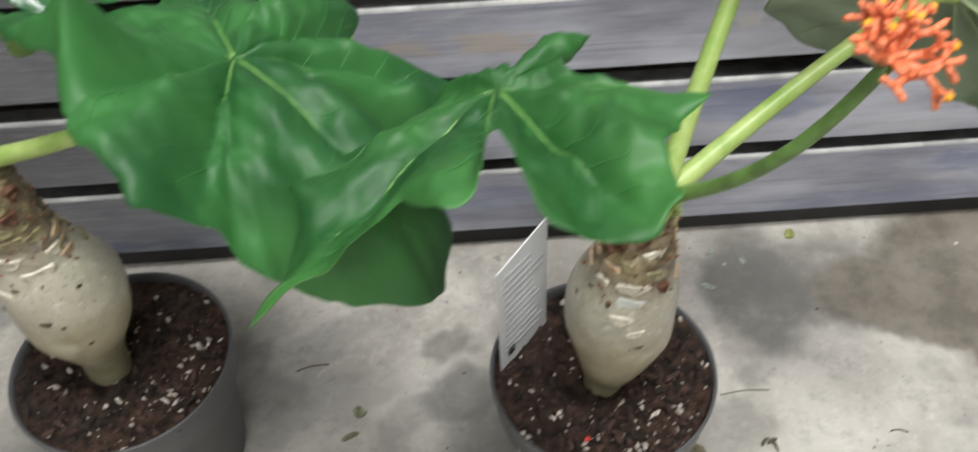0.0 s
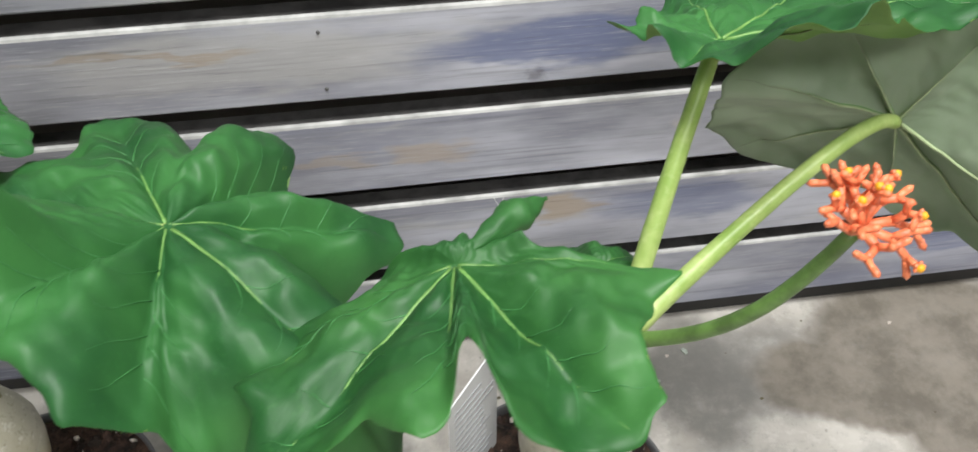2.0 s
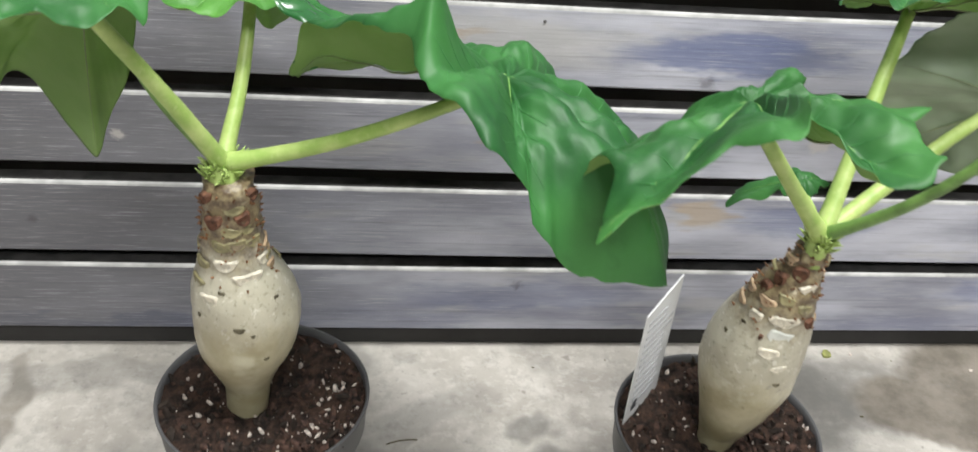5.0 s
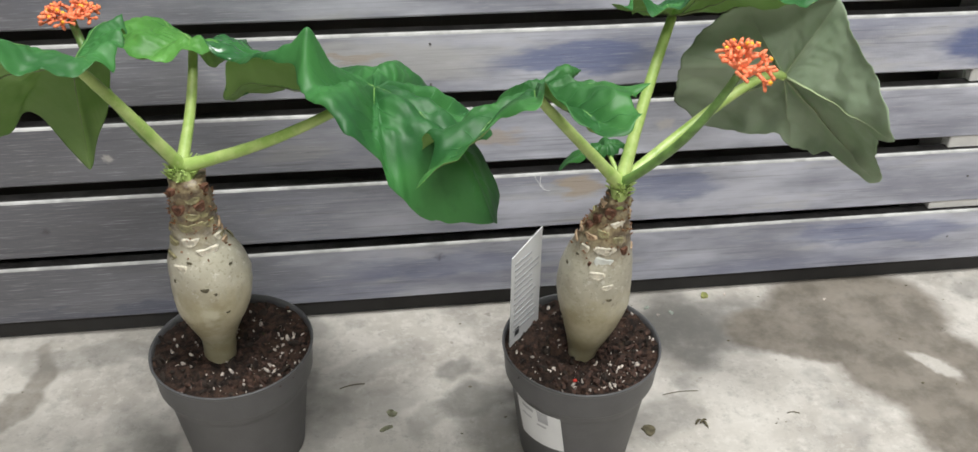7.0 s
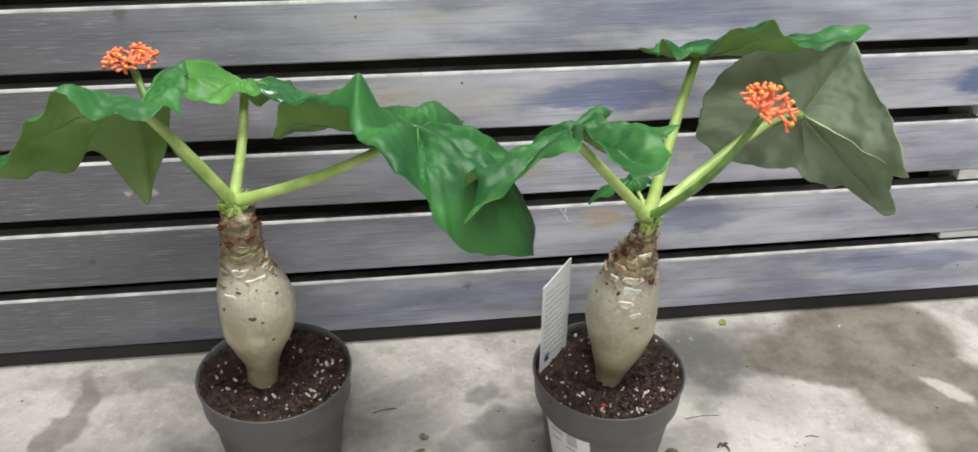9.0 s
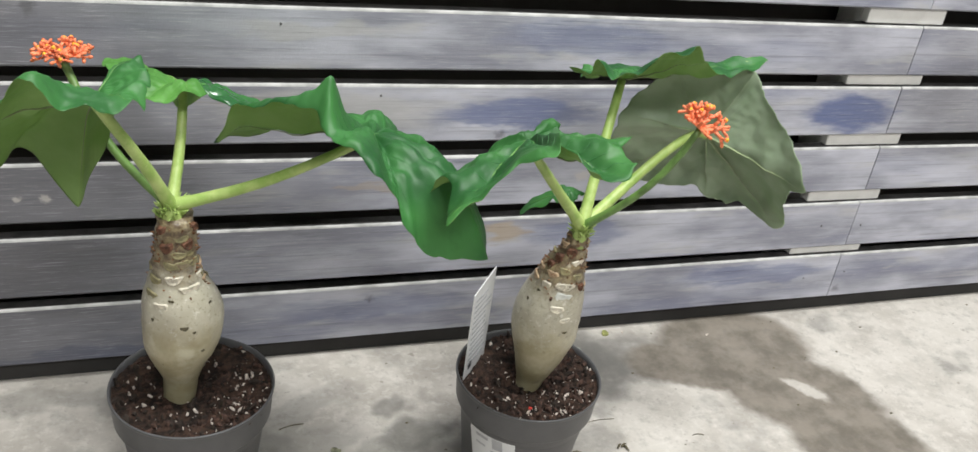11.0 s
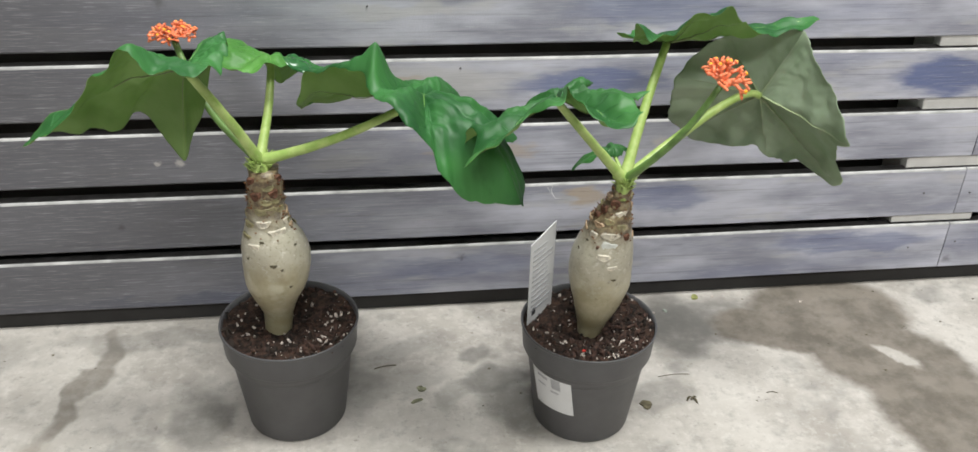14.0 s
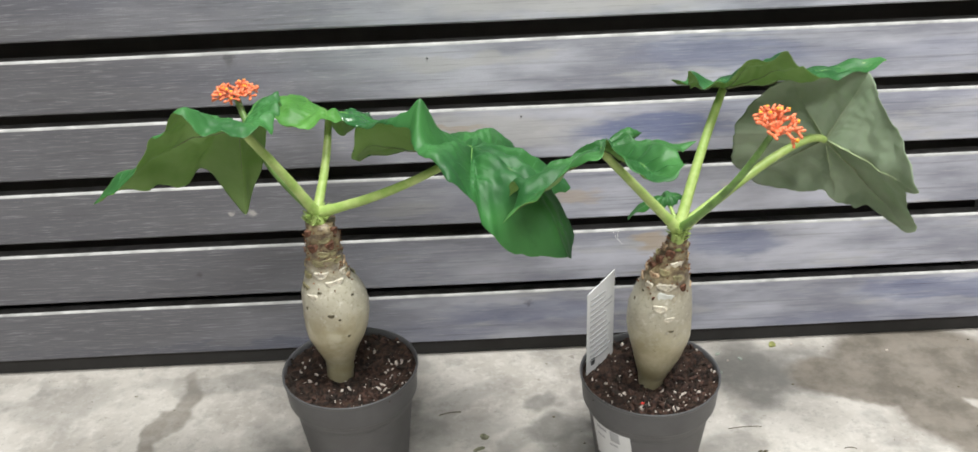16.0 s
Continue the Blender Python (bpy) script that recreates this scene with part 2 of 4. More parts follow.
def leaf_under(name, dark, light):
    n = Nodes(name, 0.55, spec=0.35)
    a = n.noise(30, 4, 0.55)
    c = n.mix(n.ramp(a, 0.3, 0.7), dark, light)
    # Paler, smoother noise patches paint in the sheen of the underside.
    sheen = n.ramp(n.noise(15, 3, 0.5, shift=(3, 1, 6)), 0.5, 0.68)
    n.colour(n.mix(n.math("MULTIPLY", sheen, 0.4), c, tuple(min(1, k * 1.45 + 0.03) for k in light)))
    n.rough(n.math("SUBTRACT", 0.55, n.math("MULTIPLY", sheen, 0.17)))
    nb = n.bump(n.noise(90, 3, 0.5), 0.3, 0.001)
    n.translucent((0.32, 0.52, 0.11), 0.38, nb)
    return n.m


def stem_skin():
    n = Nodes("green_stem_skin", 0.42, spec=0.45)
    c = n.mix(n.ramp(n.noise(45, 4, 0.6), 0.3, 0.7), (0.25, 0.38, 0.085), (0.46, 0.56, 0.20))
    n.colour(n.mix(n.math("MULTIPLY", n.ramp(n.noise(260, 3, 0.6), 0.5, 0.75), 0.35), c, (0.5, 0.58, 0.26)))
    n.bump(n.noise(1.0, 3, 0.6, (300, 300, 60)), 0.2, 0.0006)
    return n.m


def caudex_skin(top):
    """Pale bark, brown and scaly on the neck above."""
    n = Nodes("caudex_bark", 0.34, spec=0.5)
    z = n.add("ShaderNodeSeparateXYZ")
    n.put(z.inputs[0], n.co)
    rag = n.math("ADD", z.outputs[2], n.math("MULTIPLY", n.math("SUBTRACT", n.noise(70, 4, 0.65), 0.5), 0.045))
    up = n.ramp(rag, top - 0.054, top - 0.026)
    c = n.mix(n.ramp(n.noise(38, 4, 0.6), 0.3, 0.72), (0.33, 0.285, 0.175), (0.52, 0.475, 0.335))
    c = n.mix(n.math("MULTIPLY", n.ramp(n.noise(1.0, 3, 0.6, (180, 180, 40)), 0.5, 0.8), 0.35), c, (0.30, 0.28, 0.19))
    c = n.mix(n.math("MULTIPLY", n.ramp(n.noise(120, 4, 0.75), 0.63, 0.72), 0.75), c, (0.12, 0.09, 0.055))
    c = n.mix(n.math("MULTIPLY", n.ramp(n.noise(55, 4, 0.6, shift=(8, 3, 1)), 0.5, 0.66), 0.5), c, (0.56, 0.54, 0.42))
    shoulder = n.ramp(rag, top - 0.100, top - 0.064)
    c = n.mix(n.math("MULTIPLY", shoulder, 0.55), c, (0.47, 0.45, 0.395))
    c = n.mix(n.math("MULTIPLY", n.math("MULTIPLY", shoulder, n.ramp(n.noise(330, 3, 0.7, shift=(1, 6, 2)), 0.57, 0.66)), 0.45), c, (0.14, 0.12, 0.08))
    c = n.mix(n.math("MULTIPLY", n.math("MULTIPLY", shoulder, n.ramp(n.noise(210, 3, 0.7, shift=(5, 2, 9)), 0.58, 0.66)), 0.6), c, (0.68, 0.66, 0.60))
    bark = n.mix(n.ramp(n.noise(160, 4, 0.7), 0.35, 0.65), (0.095, 0.062, 0.036), (0.27, 0.215, 0.12))
    bark = n.mix(n.math("MULTIPLY", n.ramp(n.noise(90, 3, 0.6, shift=(4, 1, 2)), 0.58, 0.68), 0.55), bark, (0.40, 0.35, 0.24))
    c = n.mix(up, c, bark)
    low = n.ramp(rag, 0.135, 0.105)
    n.colour(n.mix(n.math("MULTIPLY", low, 0.5), c, (0.27, 0.24, 0.13)))
    n.bump(n.math("ADD", n.noise(120, 4, 0.65), n.math("MULTIPLY", n.math("MULTIPLY", up, n.noise(220, 4, 0.7)), 1.5)), 0.4, 0.0014)
    return n.m


def peat():
    n = Nodes("dark_peat", 0.85, spec=0.3)
    c = n.mix(n.ramp(n.noise(130, 5, 0.7), 0.35, 0.68), (0.009, 0.006, 0.005), (0.066, 0.037, 0.026))
    n.colour(n.mix(n.math("MULTIPLY", n.ramp(n.noise(260, 4, 0.7, shift=(2, 5, 1)), 0.6, 0.72), 0.7), c, (0.16, 0.085, 0.055)))
    n.bump(n.noise(330, 4, 0.7), 0.9, 0.003)
    return n.m


PLANK, CONCRETE = plank_paint(), concrete()
# Near-black plank tops: the shade between the planks, put into the colour.
SHADED_TOP = plain("shaded_plank_top", (0.05, 0.047, 0.047), 0.85, 0.4, 60)
# Pale front edge: light caught along each plank's top, given as colour.
LIT_EDGE = plain("pale_lit_plank_edge", (0.44, 0.435, 0.43), 0.75, 0.3, 35)
DARK = plain("dark_backing", (0.11, 0.10, 0.092), 0.9)
# Strip toned near black to hold the shade under the lowest plank.
BASE = plain("shaded_base_strip", (0.036, 0.034, 0.033), 0.9)
WHITE = plain("white_batten_paint", (0.82, 0.81, 0.79), 0.5, 0.06, 40)
PLASTER = plain("hall_plaster", (0.4, 0.4, 0.39), 0.85, 0.05, 3)
POT = plain("grey_plastic", (0.088, 0.087, 0.091), 0.46, 0.08, 60, 0.45, 0.12)
PEAT = peat()
PERLITE = plain("white_perlite", (0.56, 0.49, 0.44), 0.9, 0.45, 400)
CRUMB = plain("brown_bark_crumb", (0.055, 0.028, 0.020), 0.85, 0.6, 300)
CLOD = plain("black_peat_clod", (0.022, 0.014, 0.010), 0.9, 0.5, 300)
RED = plain("red_chip", (0.55, 0.04, 0.03), 0.5)
GREEN_A = leaf_top("leaf_green", (0.014, 0.080, 0.023), (0.055, 0.212, 0.052))
GREEN_B = leaf_top("leaf_fresh_green", (0.017, 0.090, 0.023), (0.064, 0.226, 0.052))
GREEN_PALE = leaf_top("leaf_yellow_green", (0.045, 0.17, 0.03), (0.12, 0.33, 0.062))
GREEN_GLOSS = leaf_top("leaf_dark_glossy_green", (0.012, 0.085, 0.026), (0.045, 0.20, 0.045), 0.9, 0.16)
UNDER = leaf_under("leaf_olive_underside", (0.155, 0.285, 0.062), (0.25, 0.395, 0.125))
UNDER_GREY = leaf_under("leaf_grey_green_underside", (0.285, 0.36, 0.245), (0.405, 0.485, 0.35))
VEIN = plain("pale_leaf_vein", (0.17, 0.335, 0.085), 0.45, 0.2, 120)
VEIN_FAINT = plain("faint_leaf_vein", (0.06, 0.225, 0.066), 0.4, 0.15, 120)
VEIN_GREY = plain("grey_green_leaf_vein", (0.33, 0.40, 0.22), 0.55, 0.15, 120)
VEIN_UNDER = plain("olive_leaf_vein", (0.17, 0.21, 0.085), 0.55, 0.15, 120)
STEM = stem_skin()
STALK = plain("dark_green_stalk", (0.12, 0.22, 0.055), 0.45, 0.3, 90)
SCAR = plain("pale_leaf_scar", (0.62, 0.57, 0.47), 0.34, 0.3, 220, 0.5, 0.6)
OLIVE = plain("olive_neck_scale", (0.26, 0.23, 0.12), 0.5, 0.35, 160, 0.5, 0.6)
RUST = plain("rust_brown_dried_bud", (0.13, 0.058, 0.034), 0.7, 0.5, 260, 0.4, 0.8)
SPOT = plain("dark_bark_pit", (0.10, 0.085, 0.05), 0.7, 0.4, 260)
PALE_PATCH = plain("white_bark_patch", (0.60, 0.61, 0.57), 0.4, 0.12, 150)
SCAR_TAN = plain("tan_leaf_scar", (0.48, 0.34, 0.22), 0.6, 0.25, 180)
BRISTLE = plain("dry_brown_stipule", (0.20, 0.095, 0.045), 0.8, 0.5, 200)
CORAL = plain("coral_orange_flower", (0.90, 0.215, 0.095), 0.45, 0.35, 220)
YELLOW = plain("yellow_anther", (0.95, 0.42, 0.02), 0.5, 0.2, 200)
PAPER = plain("white_tag_plastic", (0.70, 0.70, 0.71), 0.4, 0.04, 40)
INK = plain("grey_print", (0.42, 0.42, 0.44), 0.6, 0.1, 60)
INK_DARK = plain("black_print", (0.03, 0.03, 0.035), 0.6, 0.1, 60)
SCRAP = plain("faded_green_leaf_bit", (0.20, 0.20, 0.13), 0.8, 0.4, 200)
SLIVER = plain("pale_grey_green_sliver", (0.36, 0.40, 0.35), 0.6, 0.3, 200)
DEBRIS = plain("dry_leaf_bit", (0.10, 0.085, 0.05), 0.8, 0.4, 200)
FRESH_BIT = plain("yellow_green_leaf_bit", (0.26, 0.27, 0.09), 0.7, 0.3, 200)
STEEL = plain("dull_nail_steel", (0.12, 0.115, 0.115), 0.5, 0.2, 200)


# ---- building helpers ----
def part(name, bm, materials, parent=None, label="", smooth=True, fix=True):
    if fix:
        bmesh.ops.recalc_face_normals(bm, faces=bm.faces)
    me = bpy.data.meshes.new(name)
    bm.to_mesh(me)
    bm.free()
    for m in materials if isinstance(materials, (list, tuple)) else (materials,):
        me.materials.append(m)
    if smooth:
        me.polygons.foreach_set("use_smooth", [True] * len(me.polygons))
    ob = new(name, me)
    ob.parent = parent
    if label:
        tagged(ob, label)
    return ob


def box_bm(x0, x1, y0, y1, z0, z1, bevel=0.0, bm=None):
    bm = bm or bmesh.new()
    made = bmesh.ops.create_cube(bm, size=1)["verts"]
    for v in made:
        v.co = Vector((x0 + (v.co.x + 0.5) * (x1 - x0), y0 + (v.co.y + 0.5) * (y1 - y0), z0 + (v.co.z + 0.5) * (z1 - z0)))
    if bevel:
        bmesh.ops.bevel(bm, geom=list({e for v in made for e in v.link_edges}), offset=bevel, segments=2, affect="EDGES")
    return bm


def tube(bm, line, radii, sides=10, wobble=0.0, seed=0):
    """A tapered tube with closed ends along a line of points."""
    rings, rng = [], random.Random(seed)
    for i, p in enumerate(line):
        along = (line[min(i + 1, len(line) - 1)] - line[max(i - 1, 0)]).normalized()
        side = along.orthogonal().normalized() if i == 0 else (side - along * side.dot(along)).normalized()
        other = along.cross(side)
        rings.append([bm.verts.new(p + (side * math.cos(a) + other * math.sin(a)) * radii[i] * (1 + wobble * (rng.random() - 0.5))) for a in (2 * math.pi * k / sides for k in range(sides))])
    for a, b in zip(rings, rings[1:]):
        for k in range(sides):
            bm.faces.new((a[k], a[(k + 1) % sides], b[(k + 1) % sides], b[k]))
    bm.faces.new(rings[0][::-1])
    bm.faces.new(rings[-1])
    return bm


def bow(a, b, sag, count=14):
    """Points from a to b, bent sideways by the vector sag."""
    a, b, sag = Vector(a), Vector(b), Vector(sag)
    return [a.lerp(b, k / count) + sag * math.sin(math.pi * k / count) for k in range(count + 1)]


def revolve(bm, profile, sides=48, centre=(0, 0, 0)):
    """A surface of revolution round z from (radius, height) pairs."""
    rings = [[bm.verts.new((centre[0] + r * math.cos(2 * math.pi * k / sides), centre[1] + r * math.sin(2 * math.pi * k / sides), centre[2] + z)) for k in range(sides)] for r, z in profile]
    for a, b in zip(rings, rings[1:]):
        for k in range(sides):
            bm.faces.new((a[k], a[(k + 1) % sides], b[(k + 1) % sides], b[k]))
    return rings


def empty(name, at, label, category, group=""):
    ob = new(name)
    ob.empty_display_size = 0.02
    ob.location = at
    return tagged(ob, label, category, group)


# ---- the hall: floor, plank wall, closing walls and ceiling ----
floor = part("floor", box_bm(-4, 4, -5, 0.3, -0.1, 0), CONCRETE, smooth=False)
tagged(floor, "worn grey concrete floor with brown and dark stains and painted-in plant shade", "floor", kind="structure")
# Added dark sheet, standing in for the unlit space behind the gaps.
for name, b in (("wall_back", (-4, 4, 0.08, 0.12, 0, 1.15)),):
    tagged(part(name, box_bm(*b), DARK, smooth=False), "added dark board that keeps the plank gaps dark", "wall", kind="structure")
# Unseen walls and ceiling, added to close the hall and bounce its light.
for name, b in (("wall_north", (-4, 4, 0.12, 0.25, 0, 3)), ("wall_south", (-4, 4, -5.1, -5, 0, 3)), ("wall_west", (-4.1, -4, -5.1, 0.25, 0, 3)), ("wall_east", (4, 4.1, -5.1, 0.25, 0, 3))):
    tagged(part(name, box_bm(*b), PLASTER, smooth=False), "unseen plain pale closing wall", "wall", kind="structure")
tagged(part("ceiling", box_bm(-4.1, 4.1, -5.1, 0.25, 3, 3.1), PLASTER, smooth=False), "unseen plain pale closing ceiling", "ceiling", kind="structure")

plank_wall = tagged(new("plank_wall"), "weathered grey horizontal plank screen with blue smears", "wall", kind="structure")
for x0, x1 in ((0.103, 0.2), (-1.35, -1.25)):
    part("batten", box_bm(x0, x1, 0.0147, 0.05, 0, 1.13, 0.001), WHITE, plank_wall, "white painted upright batten", smooth=False)
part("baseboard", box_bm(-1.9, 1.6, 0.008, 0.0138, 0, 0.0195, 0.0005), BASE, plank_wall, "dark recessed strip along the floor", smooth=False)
rng = random.Random(4)
levels = [(0.0205, 0.0803), (0.0909, 0.1487), (0.1630, 0.2168), (0.2315, 0.2858), (0.2985, 0.3512), (0.3680, 0.4200)]
while levels[-1][1] < 1.1:
    levels.append((levels[-1][1] + 0.015, levels[-1][1] + 0.07))
for z0, z1 in levels:
    for x0, x1 in ((-1.9, 0.1725), (0.1738, 1.6)):
        bm = bmesh.new()
        # a sawn board, a little uneven along its length
        steps = 60
        off = rng.random() * 50
        ring = []
        for i in range(steps + 1):
            x = x0 + (x1 - x0) * i / steps
            dz, dy = 0.0007 * noise.noise((x * 5 + off, 1.3, 0)), 0.0006 * noise.noise((x * 4 + off, 7.1, 0))
            r = 0.0019
            sect = [(0 + r, z0), (0, z0 + r), (0, z1 - 1.2 * r), (0.3 * r, z1 - 0.4 * r), (1.2 * r, z1), (0.014, z1), (0.014, z0)]
            ring.append([bm.verts.new((x, y + dy, z + dz)) for y, z in sect])
        for a, b in zip(ring, ring[1:]):
            for k in range(7):
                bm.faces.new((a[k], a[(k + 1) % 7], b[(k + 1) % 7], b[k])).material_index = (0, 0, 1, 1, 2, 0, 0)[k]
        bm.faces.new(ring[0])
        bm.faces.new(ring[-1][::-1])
        part("plank", bm, (PLANK, LIT_EDGE, SHADED_TOP), plank_wall, smooth=False)
for (_, z0), (z1, _) in zip(levels, levels[1:]):
    part("spacer_block", box_bm(0.103, 0.2, 0.0045, 0.0142, z0 + 0.0009, z1 - 0.0009, 0.0006), WHITE, plank_wall, "white painted spacer block", smooth=False)
for x, z in ((-0.3848, 0.276), (-0.3849, 0.2405), (0.13, 0.05), (0.186, 0.055), (0.13, 0.12), (0.185, 0.118), (-0.47, 0.337)):
    bm = bmesh.new()
    revolve(bm, [(0.0002, 0.0004), (0.0008, 0.0004), (0.0011, 0.0002), (0.0011, -0.004)], 10)
    nail = part("nail", bm, STEEL, plank_wall)
    nail.matrix_basis = pose(x, -0.0003, z, 90)


for a, b, sag in (((-0.2945, -0.0006, 0.1475), (-0.2815, -0.0045, 0.1335), (0.0, -0.003, -0.003)), ((-0.2885, -0.0006, 0.1470), (-0.2868, -0.0035, 0.1370), (-0.002, -0.002, 0.0))):
    bm = bmesh.new()
    line = [Vector(a).lerp(Vector(b), k / 10) + Vector(sag) * math.sin(math.pi * k / 10) for k in range(11)]
    rings = [[bm.verts.new(p + Vector((0.00022 * math.cos(q), 0.00022 * math.sin(q), 0.0))) for q in (0, 2.1, 4.2)] for p in line]
    for r, t in zip(rings, rings[1:]):
        for k in range(3):
            bm.faces.new((r[k], r[(k + 1) % 3], t[(k + 1) % 3], t[k]))
    part("wood_fibre", bm, WHITE, plank_wall, "pale loose wood fibre")


# ---- plants ----
class Leaf:
    """A lobed leaf round its stem's end. rim: (bearing in degrees, reach, rise), counted round the normal from the axis."""

    def __init__(self, centre, normal, axis, rim, veins, bulge=0.004, ruffle=0.003, arch=0.0, seed=0, pleat=1.0, fall=1.15, curtain=(0, 1, 0), crest=(0, 1, 0.5, 0)):
        self.curtain, self.crest = curtain, crest
        self.fall, self.wave = fall, 11
        self.c, self.n = Vector(centre), Vector(normal).normalized()
        axis = Vector(axis)
        self.x = (axis - self.n * axis.dot(self.n)).normalized()
        self.y = self.n.cross(self.x)
        self.rim, self.veins = sorted((b % 360, r, h) for b, r, h in rim), sorted(v % 360 for v in veins)
        self.bulge, self.ruffle, self.arch, self.seed, self.pleat = bulge, ruffle, arch, seed, pleat

    def edge(self, deg):
        """Reach and rise of the rim at a bearing, on a smooth closed curve."""
        rim, deg = self.rim, deg % 360
        n = len(rim)
        i = next((k for k in range(n) if rim[k][0] > deg), n) - 1
        a, b, c, d = (rim[(i + k) % n] for k in (-1, 0, 1, 2))
        span = (c[0] - b[0]) % 360 or 360
        t = ((deg - b[0]) % 360) / span
        out = []
        for j in (1, 2):
            # monotone tangents keep the lobes from overshooting
            s0, s1, s2 = (b[j] - a[j]) / (((b[0] - a[0]) % 360) or 360), (c[j] - b[j]) / span, (d[j] - c[j]) / (((d[0] - c[0]) % 360) or 360)
            m0 = 0 if s0 * s1 <= 0 else 2 * s0 * s1 / (s0 + s1)
            m1 = 0 if s1 * s2 <= 0 else 2 * s1 * s2 / (s1 + s2)
            if j == 1 and s0 > 0 > s1:
                m0 = s1 * 0.9
            if j == 1 and s1 > 0 > s2:
                m1 = s1 * 0.9
            out.append((2 * t**3 - 3 * t**2 + 1) * b[j] + (t**3 - 2 * t**2 + t) * span * m0 + (-2 * t**3 + 3 * t**2) * c[j] + (t**3 - t**2) * span * m1)
        return out

    def at(self, deg, s, lift=0.0):
        reach, rise = self.edge(deg)
        cs, sn = math.cos(radians(deg)), math.sin(radians(deg))
        reach *= 1 + s * (0.05 * noise.noise((cs * 5, sn * 5, self.seed * 3.7)) + 0.025 * noise.noise((cs * 14, sn * 14, self.seed * 1.9)))
        vs, deg = self.veins, deg % 360
        i = next((k for k in range(len(vs)) if vs[k] > deg), len(vs)) - 1
        lo, hi = vs[i], vs[(i + 1) % len(vs)]
        u = ((deg - lo) % 360) / (((hi - lo) % 360) or 360)
        away = (deg - self.curtain[0] + 180) % 360 - 180
        hang = math.exp(-((away / self.curtain[1]) ** 2)) * self.curtain[2]
        turned = (deg - self.crest[0] + 180) % 360 - 180
        h = rise * s ** (self.fall + hang) + self.arch * 4 * s * (1 - s)
        h += self.crest[3] * math.exp(-((turned / self.crest[1]) ** 2) - ((s - self.crest[2]) / 0.17) ** 2)
        h += self.bulge * math.sin(math.pi * u) ** 0.8 * 2.6 * s * (1 - s) ** 0.7
        near = min(u * (((hi - lo) % 360) or 360), (1 - u) * (((hi - lo) % 360) or 360))
        h += 0.0009 * self.pleat * (reach / 0.08) * math.sin(40 * s - 0.33 * near) * min(1, near / 6) * min(1, 2.5 * s) * (1.15 - s)
        a = radians(deg)
        p = self.c + (self.x * math.cos(a) + self.y * math.sin(a)) * reach * (s + 0.17 * hang * math.sin(math.pi * s))
        q = (p.x * 45 + self.seed * 9.1, p.y * 45, p.z * 45)
        h += self.ruffle * s * s * noise.noise(q) * 1.8 + self.ruffle * 0.62 * s**3 * math.sin(self.wave * a + 2.5 * noise.noise((q[0] * 0.6, q[1] * 0.6, 3.3))) + min(1, 3 * s) * (0.35 + 0.65 * min(1, self.pleat)) * (0.0048 * noise.noise((q[0] * 1.4, q[1] * 1.4, q[2] * 1.4)) + 0.0011 * noise.noise((q[0] * 4, q[1] * 4, q[2] * 4)))
        return p + self.n * (h + lift)

    def build(self, parent, top, below, vein_top, vein_below, label, shiny=None):
        turns, rings = 300, 40
        me = bmesh.new()
        for side, lift in ((0, 0.0), (1, -0.0005)):
            mid = me.verts.new(self.at(0, 0.0, lift))
            grid = [[me.verts.new(self.at(360 * k / turns, (j / rings) ** 0.9, lift * (1 - 0.9 * (j == rings)))) for k in range(turns)] for j in range(1, rings + 1)]
            for k in range(turns):
                l = (k + 1) % turns
                f = [me.faces.new((mid, grid[0][k], grid[0][l]) if not side else (mid, grid[0][l], grid[0][k]))]
                for a, b in zip(grid, grid[1:]):
                    f.append(me.faces.new((a[k], b[k], b[l], a[l]) if not side else (a[l], b[l], b[k], a[k])))
                lobe = shiny and not side and (360 * k / turns - shiny[0]) % 360 < (shiny[1] - shiny[0]) % 360
                for i, g in enumerate(f):
                    g.material_index = 2 if lobe and i > 9 else side
            if side:
                for k in range(turns):
                    l = (k + 1) % turns
                    me.faces.new((rim[k], grid[-1][k], grid[-1][l], rim[l])).material_index = 1
            rim = grid[-1]
        blade = part("leaf", me, (top, below, GREEN_GLOSS) if shiny else (top, below), parent, label, fix=False)
        for v in self.veins:
            reach = self.edge(v)[0]
            for m, lift, fat in ((vein_top, 0.0002, 1.0), (vein_below, -0.0008, 1.25)):
                bm = bmesh.new()
                count = 32
                line = [self.at(v, 0.02 + 0.92 * k / count, lift) for k in range(count + 1)]
                tube(bm, line, [(0.00062 * (1 - k / count) ** 1.3 + 0.00006) * fat * min(1.2, reach / 0.07) for k in range(count + 1)], 6)
                if reach > 0.05 and lift > 0:
                    for s0 in (0.24, 0.4, 0.56, 0.7):
                        for sign in (-1, 1):
                            wide = 17 * (1.15 - s0)
                            spur = [self.at(v + sign * wide * (k / 7) * (1 + 0.12 * sign), s0 + 0.03 * sign + 0.2 * (k / 7), lift) for k in range(8)]
                            had = len(bm.faces)
                            tube(bm, spur, [(0.00022 * (1 - k / 7) + 0.00005) * fat for k in range(8)], 4)
                            for f in list(bm.faces)[had:]:
                                f.material_index = 1
                part("vein", bm, (m, VEIN_FAINT if lift > 0 else m), blade)
        return blade


